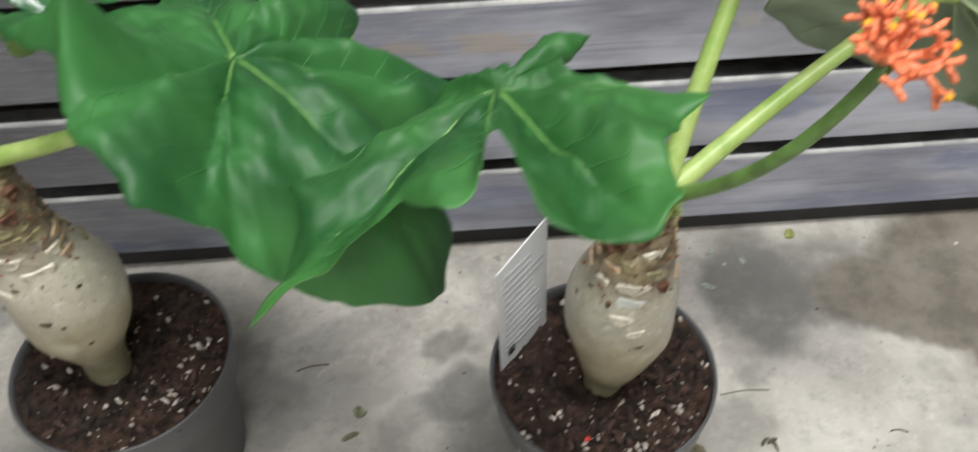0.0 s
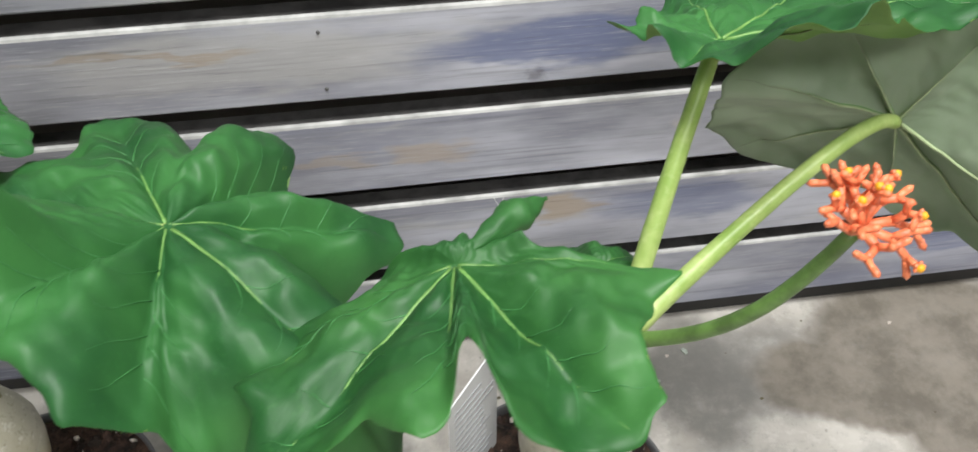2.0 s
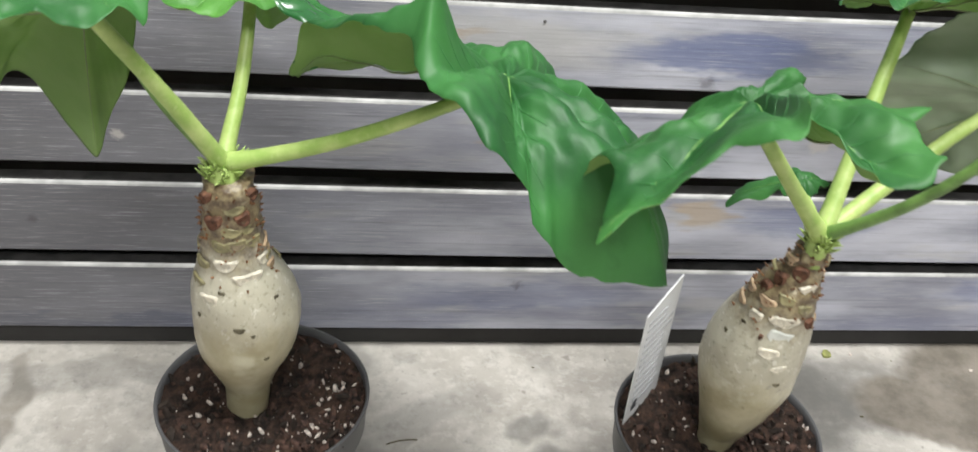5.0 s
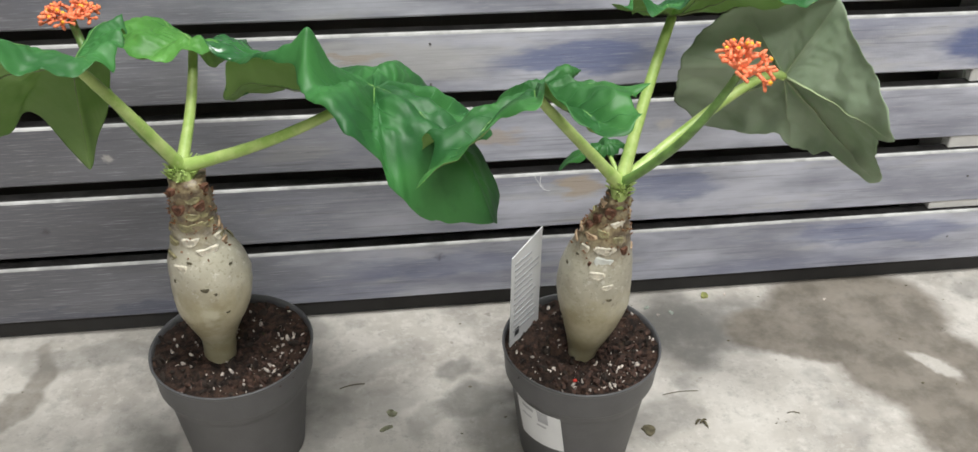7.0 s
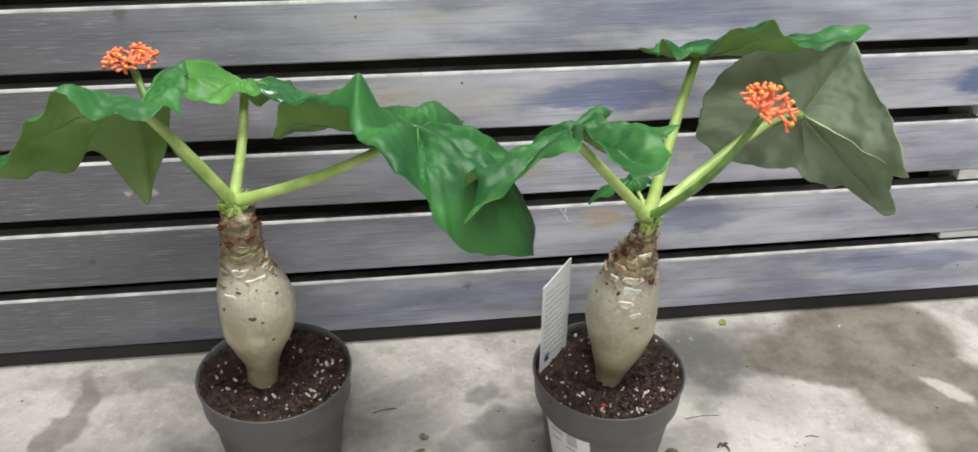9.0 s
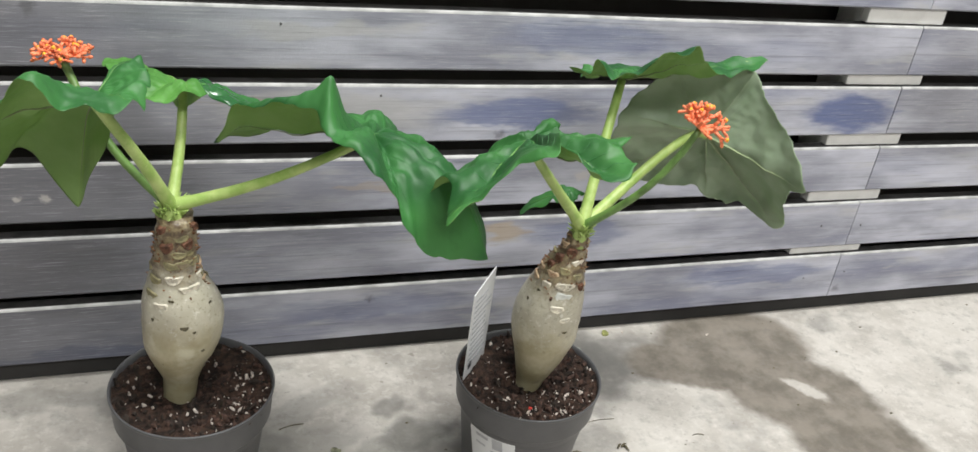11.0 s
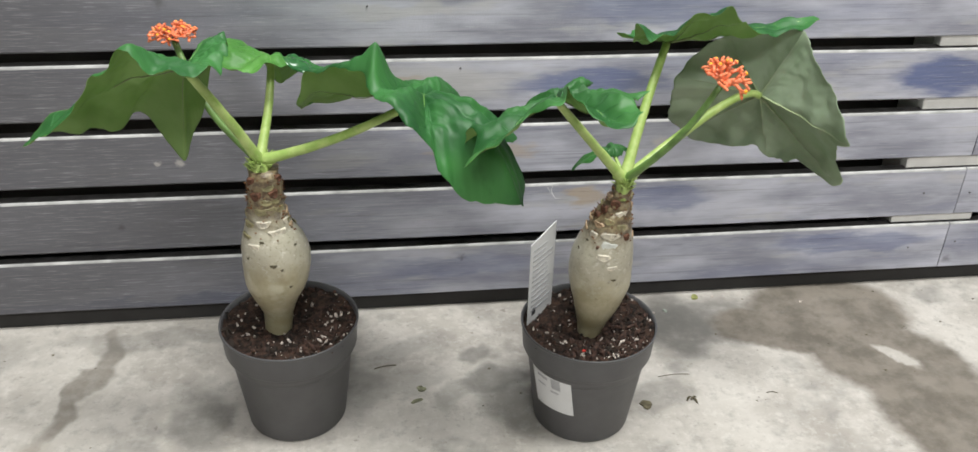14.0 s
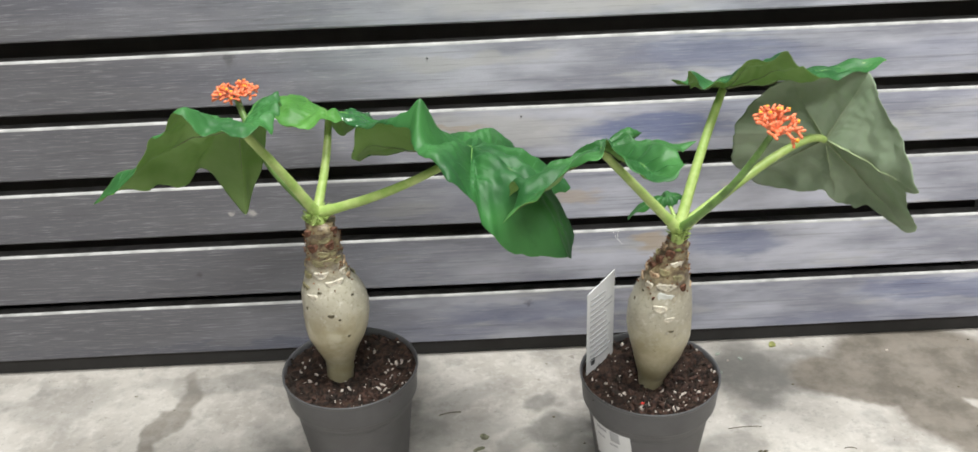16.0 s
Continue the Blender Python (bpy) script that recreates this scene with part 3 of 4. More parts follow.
def pot(parent, x, y):
    bm = bmesh.new()
    outer = [(0.001, 0.002), (0.036, 0.002), (0.0385, 0.0), (0.0425, 0.0), (0.0438, 0.002), (0.0535, 0.077), (0.0545, 0.0785), (0.0572, 0.0795), (0.0578, 0.081), (0.0592, 0.1008), (0.0597, 0.1028), (0.0604, 0.1036), (0.0604, 0.1048), (0.0597, 0.1052), (0.0586, 0.1046), (0.0583, 0.1), (0.0555, 0.08), (0.05, 0.06), (0.001, 0.06)]
    revolve(bm, outer, 96, (x, y, 0))
    return part("pot", bm, POT, parent)


def soil(parent, x, y, seed, rich):
    """Uneven peat with crumbs of perlite and bark."""
    bm, rng = bmesh.new(), random.Random(seed)
    mid, rings = bm.verts.new((x, y, 0.094)), []
    high = lambda px, py, r: 0.0992 + 0.0032 * noise.noise((px * 40, py * 40, seed)) + 0.0028 * noise.noise((px * 130, py * 130, seed)) + 0.0016 * noise.noise((px * 330, py * 330, seed)) - 0.0055 * (1 - r / 0.058)
    for j in range(1, 45):
        r = 0.0585 * j / 44
        rings.append([bm.verts.new((x + r * math.cos(a), y + r * math.sin(a), high(x + r * math.cos(a), y + r * math.sin(a), r))) for a in (2 * math.pi * k / 120 for k in range(120))])
    for k in range(120):
        bm.faces.new((mid, rings[0][k], rings[0][(k + 1) % 120]))
        for a, b in zip(rings, rings[1:]):
            bm.faces.new((a[k], b[k], b[(k + 1) % 120], a[(k + 1) % 120]))
    ground = part("soil", bm, PEAT, parent, "dark brown peat with white perlite", fix=False)
    for name, material, count, small, large in (("perlite", PERLITE, 190, 0.0003, 0.0021), ("bark_crumb", CRUMB, 260, 0.0008, 0.0034), ("peat_clod", CLOD, 160, 0.0010, 0.0034)):
        bm = bmesh.new()
        for _ in range(count):
            r, a = 0.0565 * math.sqrt(rng.random()), rng.random() * 2 * math.pi
            if name != "peat_clod" and rng.random() < 0.5:
                # washed together on one side of the pot
                a = radians(rich) + rng.gauss(0, 0.75)
                r = min(0.0565, max(0.015, rng.gauss(0.042, 0.011)))
            px, py = x + r * math.cos(a), y + r * math.sin(a)
            size = small + (large - small) * rng.random() ** 2.2
            made = bmesh.ops.create_icosphere(bm, subdivisions=1, radius=size)["verts"]
            turn = Euler((rng.random() * 6, rng.random() * 6, rng.random() * 6)).to_matrix()
            squash = Vector((1 + 1.3 * rng.random() ** 2, 0.75, 0.45 + 0.4 * rng.random()))
            for v in made:
                v.co = turn @ (v.co * (0.6 + 0.8 * rng.random()) * squash) + Vector((px, py, high(px, py, r) + 0.3 * size))
        tagged(part(name, bm, material, ground, smooth=False), kind="stuff")
    return ground


def caudex(parent, spine, radii, seed, skin, front, marks):
    """The swollen stem: a lumpy spindle along a leaning spine, with leaf scars and dry stipules on its neck."""
    bm, sides, count = bmesh.new(), 64, 70
    rng = random.Random(seed)

    def along(t):
        k = min(int(t * (len(spine) - 1)), len(spine) - 2)
        u = t * (len(spine) - 1) - k
        lo, hi = max(k - 1, 0), min(k + 2, len(spine) - 1)
        m0, m1 = (radii[k + 1] - radii[lo]) / 2, (radii[hi] - radii[k]) / 2
        r = (2 * u**3 - 3 * u**2 + 1) * radii[k] + (u**3 - 2 * u**2 + u) * m0 + (3 * u**2 - 2 * u**3) * radii[k + 1] + (u**3 - u**2) * m1
        return Vector(spine[k]).lerp(Vector(spine[k + 1]), u), r

    def skin_at(t, a, out=0.0):
        c, r = along(t)
        rough = 0.0004 + 0.0013 * max(0, (t - 0.62) / 0.38)
        d = Vector((math.cos(a), math.sin(a), 0))
        p = c + d * r
        r += rough * noise.noise((p.x * 170, p.y * 170, p.z * 260 + seed)) + 0.0006 * noise.noise((p.x * 40, p.y * 40, p.z * 40 + seed)) + 0.0009 * max(0, (t - 0.62) / 0.38) * math.sin(t * 88 + 2.4 * math.sin(a) + 1.5 * noise.noise((a, t * 9, seed)))
        return c + d * (r + out)

    rings = [[bm.verts.new(skin_at(j / count, 2 * math.pi * k / sides)) for k in range(sides)] for j in range(count + 1)]
    for a, b in zip(rings, rings[1:]):
        for k in range(sides):
            bm.faces.new((a[k], a[(k + 1) % sides], b[(k + 1) % sides], b[k]))
    bm.faces.new(rings[-1])
    body = part("caudex", bm, skin, parent, "swollen beige caudex with scarred brown neck")
    count = len(spine) - 1
    spots = []
    for z, off, w, h, m in marks:
        k = max(j for j in range(count) if spine[j][2] <= z)
        spots.append(((k + (z - spine[k][2]) / (spine[k + 1][2] - spine[k][2])) / count, radians(front) + math.asin(off), w, h, m))
    for _ in range(14):
        spots.append((0.68 + 0.28 * rng.random(), radians(front) + math.pi + (rng.random() - 0.5) * 4.0, 0.0035 + 0.002 * rng.random(), 0.002 + 0.001 * rng.random(), SCAR_TAN if rng.random() < 0.4 else OLIVE))
    for i, (t, a, w, h, m) in enumerate(spots):
        p, q = skin_at(t, a, 0.0001), skin_at(t, a, 0.01)
        face = (q - p).normalized().to_track_quat("Z", "Y").to_matrix().to_4x4() @ pose(0, 0, 0, 0, 0, (rng.random() - 0.5) * 26)
        r = along(t)[1]
        lump = 0.0026 if m == RUST else 0.0004 if m in (SPOT, PALE_PATCH) else 0.0011
        bm = bmesh.new()
        # a crescent with a raised rim, bent round the stem
        for verts in revolve(bm, [(1.06, -0.5), (1.0, 0.45), (0.86, 0.8), (0.68, 0.4), (0.35, 0.3), (0.02, 0.34)], 18):
            for v in verts:
                x, y = v.co.x, v.co.y
                wob = 1 + 0.3 * noise.noise((x * 1.7 + i, y * 1.7, seed))
                v.co = Vector((x * w * wob, (y * wob + 0.55 * x * x - 0.2) * h, v.co.z * lump - 0.5 * (x * w) ** 2 / r))
        bm.transform(Matrix.Translation(p) @ face)
        part("leaf_scar", bm, m, body)
    bm = bmesh.new()
    for _ in range(120):
        t, a = 0.66 + 0.34 * rng.random() ** 0.7, rng.random() * 2 * math.pi
        p = skin_at(t, a, -0.0004)
        d = Vector((math.cos(a), math.sin(a), 0.9 * (rng.random() - 0.2))).normalized() * (0.001 + 0.002 * rng.random())
        tube(bm, [p, p + d * 0.6 + Vector((0, 0, 0.0006)), p + d + Vector((0, 0, 0.001 * rng.random()))], [0.0008, 0.0005, 0.0001], 4)
    tagged(part("stipule_fringe", bm, BRISTLE, body, "dry brown stipule bristles"), kind="stuff")
    return body


def crown(parent, at, seed, size=1.0):
    """Green stipules and stubs where the leaf stalks meet."""
    bm, rng = bmesh.new(), random.Random(seed)
    c = Vector(at)
    tube(bm, [c + Vector((0, 0, z)) for z in (-0.016, -0.008, 0, 0.004)], [k * size for k in (0.0085, 0.0085, 0.0065, 0.002)], 14, 0.15, seed)
    for _ in range(80):
        a, r = rng.random() * 2 * math.pi, (0.006 + 0.003 * rng.random()) * size
        p = c + Vector((math.cos(a) * r, math.sin(a) * r, -0.007 + 0.01 * rng.random()))
        d = Vector((math.cos(a) + 0.6 * (rng.random() - 0.5), math.sin(a) + 0.6 * (rng.random() - 0.5), 0.3 + 1.3 * rng.random())) * (0.002 + 0.003 * rng.random())
        tube(bm, [p, p + d * 0.6, p + d], [0.0009, 0.0007, 0.0002], 5)
    return part("crown", bm, STEM, parent, "bright green stem crown with small stipules")


def stalk(parent, name, a, b, sag, r0, r1, material, seed):
    bm = bmesh.new()
    line = bow(a, b, sag, 18)
    radii = [r0 + (r1 - r0) * (k / 18) + 0.0016 * math.exp(-k * 0.9) for k in range(19)]
    return part(name, tube(bm, line, radii, 12, 0.06, seed), material, parent)


def flower(parent, centre, up, size, seed, flat, arms, squash=1.0):
    """A coral-like cluster: branches that fork twice, with a bud or open floret on each tip."""
    rng = random.Random(seed)
    up = Vector(up).normalized()
    base = Vector(centre) - up * size * 0.42
    bm = bmesh.new()
    tips = []

    def grow(p, d, length, r, depth):
        bend = Vector((rng.random() - 0.5, rng.random() - 0.5, rng.random() - 0.5)) * 0.35
        mid, end = p + d * length * 0.5, p + (d + bend * 0.5).normalized() * length
        tube(bm, [p, mid, end], [r, r * 0.85, r * 0.9], 6)
        if depth == 0:
            tips.append((end, (end - mid).normalized()))
            return
        side = d.orthogonal().normalized()
        start = rng.random() * 6.28
        for k in range(2 if depth < 2 or rng.random() < 0.5 else 3):
            turn = Matrix.Rotation(start + k * 2 * math.pi / 2.6, 3, d)
            grow(end, (d + turn @ side * (0.75 + 0.4 * rng.random()) + up * 0.12).normalized(), length * (0.62 + 0.15 * rng.random()), r * 0.86, depth - 1)

    side = up.orthogonal().normalized()
    for k in range(arms):
        d = Matrix.Rotation(k * 2 * math.pi / 7 + 0.3 * rng.random(), 3, up) @ side
        lean = (0.5 + 0.4 * rng.random() if k > 6 else 1.1 + 0.5 * rng.random())
        grow(base, (up * flat + d * lean * (0.55 if k > 6 else 1)).normalized(), size * 0.28, size * 0.056, 2)
    press = lambda p: p + up * (squash - 1) * (p - Vector(centre)).dot(up)
    for v in bm.verts:
        v.co = press(v.co)
    tips = [(press(end), d) for end, d in tips]
    cluster = part("inflorescence", bm, CORAL, parent, "coral-orange branching flower cluster")
    for end, d in tips:
        bm = bmesh.new()
        face = Matrix.Translation(end) @ d.to_track_quat("Z", "Y").to_matrix().to_4x4()
        if d.dot(up) > 0.1 and rng.random() < 0.24:
            for k in range(5):
                a = 2 * math.pi * k / 5
                out = Vector((math.cos(a), math.sin(a), 0.35))
                tube(bm, [Vector((0, 0, 0)), out * size * 0.035, out * size * 0.06], [size * 0.02, size * 0.03, size * 0.01], 6)
            bm.transform(face)
            part("floret", bm, CORAL, cluster)
            bm = bmesh.new()
            bmesh.ops.create_icosphere(bm, subdivisions=1, radius=size * 0.045)
            bm.transform(face @ Matrix.Translation((0, 0, size * 0.03)))
            part("anther", bm, YELLOW, cluster, "yellow anthers")
        else:
            bmesh.ops.create_icosphere(bm, subdivisions=1, radius=size * 0.041)
            for v in bm.verts:
                v.co.z *= 1.75
            bm.transform(face)
            part("bud", bm, CORAL, cluster)
    return cluster


UP, EAST = (0, 0, 1), (1, 0, 0)

# plant with the spreading leaves and the level flower
plant = empty("potted_plant", (0, 0, 0), "bottle-stemmed plant in grey plastic pot, orange flower above spreading leaves", "potted plant", "potted plants on the floor")
pot(plant, -0.5497, -0.1506)
soil(plant, -0.5497, -0.1506, 3, -30)
caudex(plant, [(-0.5605, -0.15, 0.085), (-0.559, -0.1505, 0.1), (-0.5578, -0.1511, 0.115), (-0.5576, -0.1516, 0.13), (-0.5567, -0.1521, 0.145), (-0.555, -0.1526, 0.16), (-0.5542, -0.1533, 0.175), (-0.556, -0.1543, 0.19), (-0.5585, -0.1553, 0.205), (-0.5585, -0.1563, 0.22), (-0.5575, -0.1573, 0.235), (-0.557, -0.1587, 0.255)],
       [0.0110, 0.0120, 0.0131, 0.0188, 0.0252, 0.0279, 0.0280, 0.0250, 0.0184, 0.0150, 0.0138, 0.0122], 11, caudex_skin(0.254), -76.8, (
           (0.2117, -0.33, 0.0060, 0.0032, SCAR), (0.2037, 0.24, 0.0074, 0.0036, SCAR), (0.2039, 0.10, 0.0030, 0.0018, SCAR_TAN), (0.1926, -0.70, 0.0052, 0.0034, SCAR), (0.2103, 0.80, 0.0040, 0.0026, SCAR),
           (0.2232, 0.10, 0.0062, 0.0030, OLIVE), (0.2221, -0.45, 0.0052, 0.0030, OLIVE), (0.2221, 0.68, 0.0050, 0.0028, OLIVE), (0.2309, -0.10, 0.0054, 0.0026, OLIVE), (0.2311, 0.5, 0.0050, 0.0026, OLIVE), (0.2370, -0.62, 0.0042, 0.0034, RUST), (0.2378, 0.36, 0.0040, 0.0034, RUST), (0.2495, 0.75, 0.0034, 0.0026, RUST), (0.2502, -0.8, 0.0030, 0.0026, RUST), (0.2435, 0.0, 0.0056, 0.0028, OLIVE),
           (0.1777, -0.22, 0.0028, 0.0015, SPOT), (0.1733, 0.0, 0.0013, 0.0009, SPOT), (0.1544, 0.27, 0.0015, 0.0007, SPOT), (0.1911, 0.62, 0.0015, 0.0012, SPOT), (0.1817, -0.86, 0.0012, 0.0014, SPOT), (0.1972, -0.45, 0.0020, 0.0012, SPOT)))
c1 = (-0.5592, -0.1578, 0.262)
crown(plant, c1, 5)
stalk(plant, "petiole", c1, (-0.598, -0.192, 0.3495), (0.004, 0.0, -0.004), 0.0044, 0.0032, STEM, 1)
stalk(plant, "petiole", c1, (-0.548, -0.109, 0.3265), (0.002, 0.003, 0.0), 0.0040, 0.0030, STEM, 2)
stalk(plant, "petiole", c1, (-0.431, -0.177, 0.319), (0.0, 0.0, -0.006), 0.0042, 0.0030, STEM, 3)
stalk(plant, "flower_stalk", c1, (-0.621, -0.107, 0.3455), (-0.005, -0.010, -0.003), 0.0030, 0.0026, STALK, 4)
flower(plant, (-0.621, -0.108, 0.3545), (0, 0, 1), 0.032, 21, 0.24, 15, 0.45)
Leaf((-0.431, -0.177, 0.321), UP, EAST, [
    (174, 0.086, 0.014), (160, 0.104, -0.013), (147, 0.114, -0.033), (140, 0.124, -0.045), (135, 0.104, -0.037), (126, 0.098, -0.033), (118, 0.112, -0.034), (109, 0.119, -0.042), (100, 0.104, -0.039), (90, 0.070, -0.032), (81, 0.080, -0.031), (73, 0.083, -0.031), (64, 0.082, -0.036), (56, 0.058, -0.042), (40, 0.065, -0.048),
    (28, 0.084, -0.050), (21, 0.083, -0.053), (13, 0.072, -0.054), (4, 0.050, -0.055), (-11, 0.067, -0.064), (-32, 0.087, -0.066), (-50, 0.093, -0.059), (-60, 0.084, -0.053), (-73, 0.073, -0.046), (-86.5, 0.073, -0.031), (-88.5, 0.072, -0.016), (-95, 0.076, -0.002), (-101, 0.082, 0.012), (-108, 0.075, 0.018), (-116, 0.073, 0.021), (-124, 0.066, 0.024), (-132, 0.062, 0.026), (-140, 0.056, 0.022), (-147, 0.059, 0.022), (-154, 0.065, 0.027), (-170, 0.074, 0.025)],
     (160, 112, 55, 22, -45, -92, -125), 0.0155, 0.004, 0.0, 1, 1.0, 1.15, (-55, 36, 1.0), (-141, 9, 0.80, 0.027)).build(plant, GREEN_A, UNDER, VEIN, VEIN_UNDER, "large drooping glossy green lobed leaf")
Leaf((-0.598, -0.192, 0.351), UP, EAST, [
    (49, 0.036, 0.018), (85, 0.034, -0.042), (102, 0.036, -0.066), (118, 0.038, -0.084), (128, 0.046, -0.070), (142, 0.064, -0.050), (160, 0.082, -0.056), (180, 0.122, -0.050), (205, 0.066, -0.002), (233, 0.054, 0.028), (262, 0.048, 0.016), (290, 0.042, 0.009), (325, 0.034, 0.009), (10, 0.030, 0.013)],
     (49, 118, 180, 233, 300), 0.003, 0.005, 0.007, 2).build(plant, GREEN_A, UNDER, VEIN, VEIN_UNDER, "green leaf folded over its olive underside")
Leaf((-0.548, -0.108, 0.328), UP, EAST, [
    (-10, 0.060, -0.016), (-24, 0.052, -0.010), (-40, 0.050, -0.004), (-50, 0.040, -0.002), (-57, 0.027, 0.003), (-70, 0.031, 0.006), (-90, 0.034, 0.003), (-110, 0.036, 0.0), (-132, 0.045, 0.002), (-150, 0.046, 0.009), (-172, 0.042, 0.008), (160, 0.052, 0.005), (140, 0.068, -0.002),
    (120, 0.090, -0.010), (108, 0.066, -0.022), (95, 0.056, -0.036), (84, 0.064, -0.042), (72, 0.074, -0.036), (62, 0.060, -0.025), (45, 0.050, -0.026), (25, 0.050, -0.026), (5, 0.055, -0.021)],
     (-16, 68, 120, -130, -85), 0.004, 0.003, 0.002, 3).build(plant, GREEN_PALE, UNDER, VEIN, VEIN_UNDER, "bright green leaf with a glossy curled lobe", (302, 78))

# plant with the tall upright leaves
plant = empty("potted_plant", (0, 0, 0), "bottle-stemmed plant in grey plastic pot with sticker, tall pale-backed leaf", "potted plant", "potted plants on the floor")
pot2 = pot(plant, -0.2870, -0.1785)
soil(plant, -0.2870, -0.1785, 8, -70)
caudex(plant, [(-0.287, -0.178, 0.085), (-0.285, -0.1784, 0.1), (-0.2833, -0.1788, 0.1135), (-0.2817, -0.1791, 0.1265), (-0.2812, -0.1796, 0.146), (-0.2822, -0.18, 0.159), (-0.2824, -0.1826, 0.1785), (-0.2812, -0.1844, 0.1915), (-0.2797, -0.1862, 0.2045), (-0.2787, -0.1881, 0.2175), (-0.2755, -0.1901, 0.2305), (-0.2735, -0.192, 0.2435)],
       [0.0096, 0.0116, 0.0162, 0.0205, 0.0258, 0.0268, 0.0258, 0.0232, 0.0188, 0.0156, 0.0104, 0.0078], 31, caudex_skin(0.242), -105.0, (
           (0.2057, 0.08, 0.0076, 0.0030, SCAR), (0.2057, -0.10, 0.0040, 0.0026, SCAR), (0.1871, 0.0, 0.0054, 0.0030, SCAR), (0.1772, 0.34, 0.0044, 0.0018, SCAR), (0.2032, -0.64, 0.0036, 0.0042, SCAR), (0.1965, 0.12, 0.0062, 0.0048, PALE_PATCH), (0.1957, -0.30, 0.0012, 0.0012, RUST),
           (0.2243, 0.45, 0.0046, 0.0026, SCAR), (0.2183, -0.15, 0.0044, 0.0026, OLIVE), (0.2129, 0.55, 0.0044, 0.0024, OLIVE), (0.2136, -0.6, 0.0046, 0.0026, SCAR_TAN), (0.2321, -0.25, 0.0040, 0.0040, RUST), (0.2264, -0.75, 0.0036, 0.0034, RUST), (0.2202, -0.85, 0.0030, 0.0030, RUST), (0.2357, 0.35, 0.0040, 0.0020, OLIVE), (0.2033, 0.75, 0.0026, 0.0030, RUST),
           (0.1651, 0.42, 0.0024, 0.0010, SPOT), (0.1878, -0.88, 0.0012, 0.0016, SPOT), (0.1978, -0.75, 0.0014, 0.0014, SPOT)))
c2 = (-0.2738, -0.1940, 0.2515)
crown(plant, c2, 15, 0.68)
stalk(plant, "petiole", c2, (-0.339, -0.220, 0.332), (-0.001, 0.0, 0.001), 0.0042, 0.0028, STEM, 5)
stalk(plant, "petiole", c2, (-0.231, -0.132, 0.342), (0.0, 0.0, 0.007), 0.0044, 0.0032, STEM, 6)
end, knee = Vector((-0.143, -0.130, 0.2935)), Vector((-0.1595, -0.1335, 0.3075))
first = Vector(c2)
line = []
for k in range(25):
    u = k / 24
    line.append(first * (1 - u) ** 3 + first.lerp(knee, 0.55) * 3 * u * (1 - u) ** 2 + knee * 3 * u * u * (1 - u) + end * u**3)
part("petiole", tube(bmesh.new(), line, [0.0042 - 0.0012 * k / 24 + 0.0016 * math.exp(-k * 0.7) for k in range(25)], 12, 0.06, 7), STEM, plant)
stalk(plant, "flower_stalk", c2, (-0.2215, -0.2335, 0.3465), (0.0, -0.014, 0.002), 0.0030, 0.0024, STALK, 8)
flower(plant, (-0.2195, -0.237, 0.359), (0.15, -0.25, 1), 0.033, 7, 0.72, 10, 0.85)
Leaf((-0.339, -0.220, 0.334), UP, EAST, [
    (-19, 0.066, 0.008), (-29, 0.060, 0.010), (-42, 0.061, 0.012), (-50, 0.070, 0.011), (-56, 0.080, 0.010), (-63, 0.080, 0.005), (-71, 0.076, 0.003), (-79, 0.074, 0.010), (-84.5, 0.067, 0.016), (-86, 0.056, 0.018), (-87.5, 0.046, 0.020), (-91, 0.044, 0.022), (-94, 0.050, 0.025), (-95.5, 0.060, 0.027), (-97, 0.069, 0.026), (-102, 0.072, 0.023), (-108, 0.067, 0.019), (-116, 0.065, 0.012), (-124, 0.072, 0.003), (-130, 0.087, -0.007), (-134.5, 0.104, -0.014),
    (-140, 0.087, -0.016), (-153, 0.070, -0.016), (-168, 0.068, -0.023), (178, 0.062, -0.032), (168, 0.048, -0.033), (157, 0.038, -0.030), (147, 0.029, -0.021), (132, 0.020, -0.008), (100, 0.014, -0.003), (50, 0.014, 0.001), (5, 0.023, 0.004), (-6, 0.034, 0.005), (-13, 0.048, 0.007)],
     (-13, -62, -99, -135, -168), 0.0075, 0.004, 0.0, 4).build(plant, GREEN_B, UNDER, VEIN, VEIN_UNDER, "bright green deeply lobed leaf with torn notch")
Leaf((-0.229, -0.131, 0.3435), UP, EAST, [
    (160, 0.043, 0.004), (172, 0.034, 0.008), (-178, 0.031, 0.010), (-165, 0.033, 0.012), (-153, 0.037, 0.013), (-140, 0.034, 0.012), (-122, 0.033, 0.014), (-105, 0.040, 0.020), (-97, 0.042, 0.026), (-84, 0.048, 0.036), (-70, 0.056, 0.043), (-58, 0.054, 0.041), (-35, 0.056, 0.028), (-17, 0.075, 0.008), (2, 0.123, 0.014), (15, 0.090, -0.002), (40, 0.098, -0.016), (62, 0.082, -0.020), (86, 0.073, -0.022), (94, 0.054, -0.020), (108, 0.047, -0.014), (130, 0.034, -0.005), (148, 0.033, 0.0)],
     (160, 228, 275, 325, 2, 40, 84), 0.004, 0.004, 0.0, 5).build(plant, GREEN_A, UNDER, VEIN, VEIN_UNDER, "level dark green leaf with curled front edge")
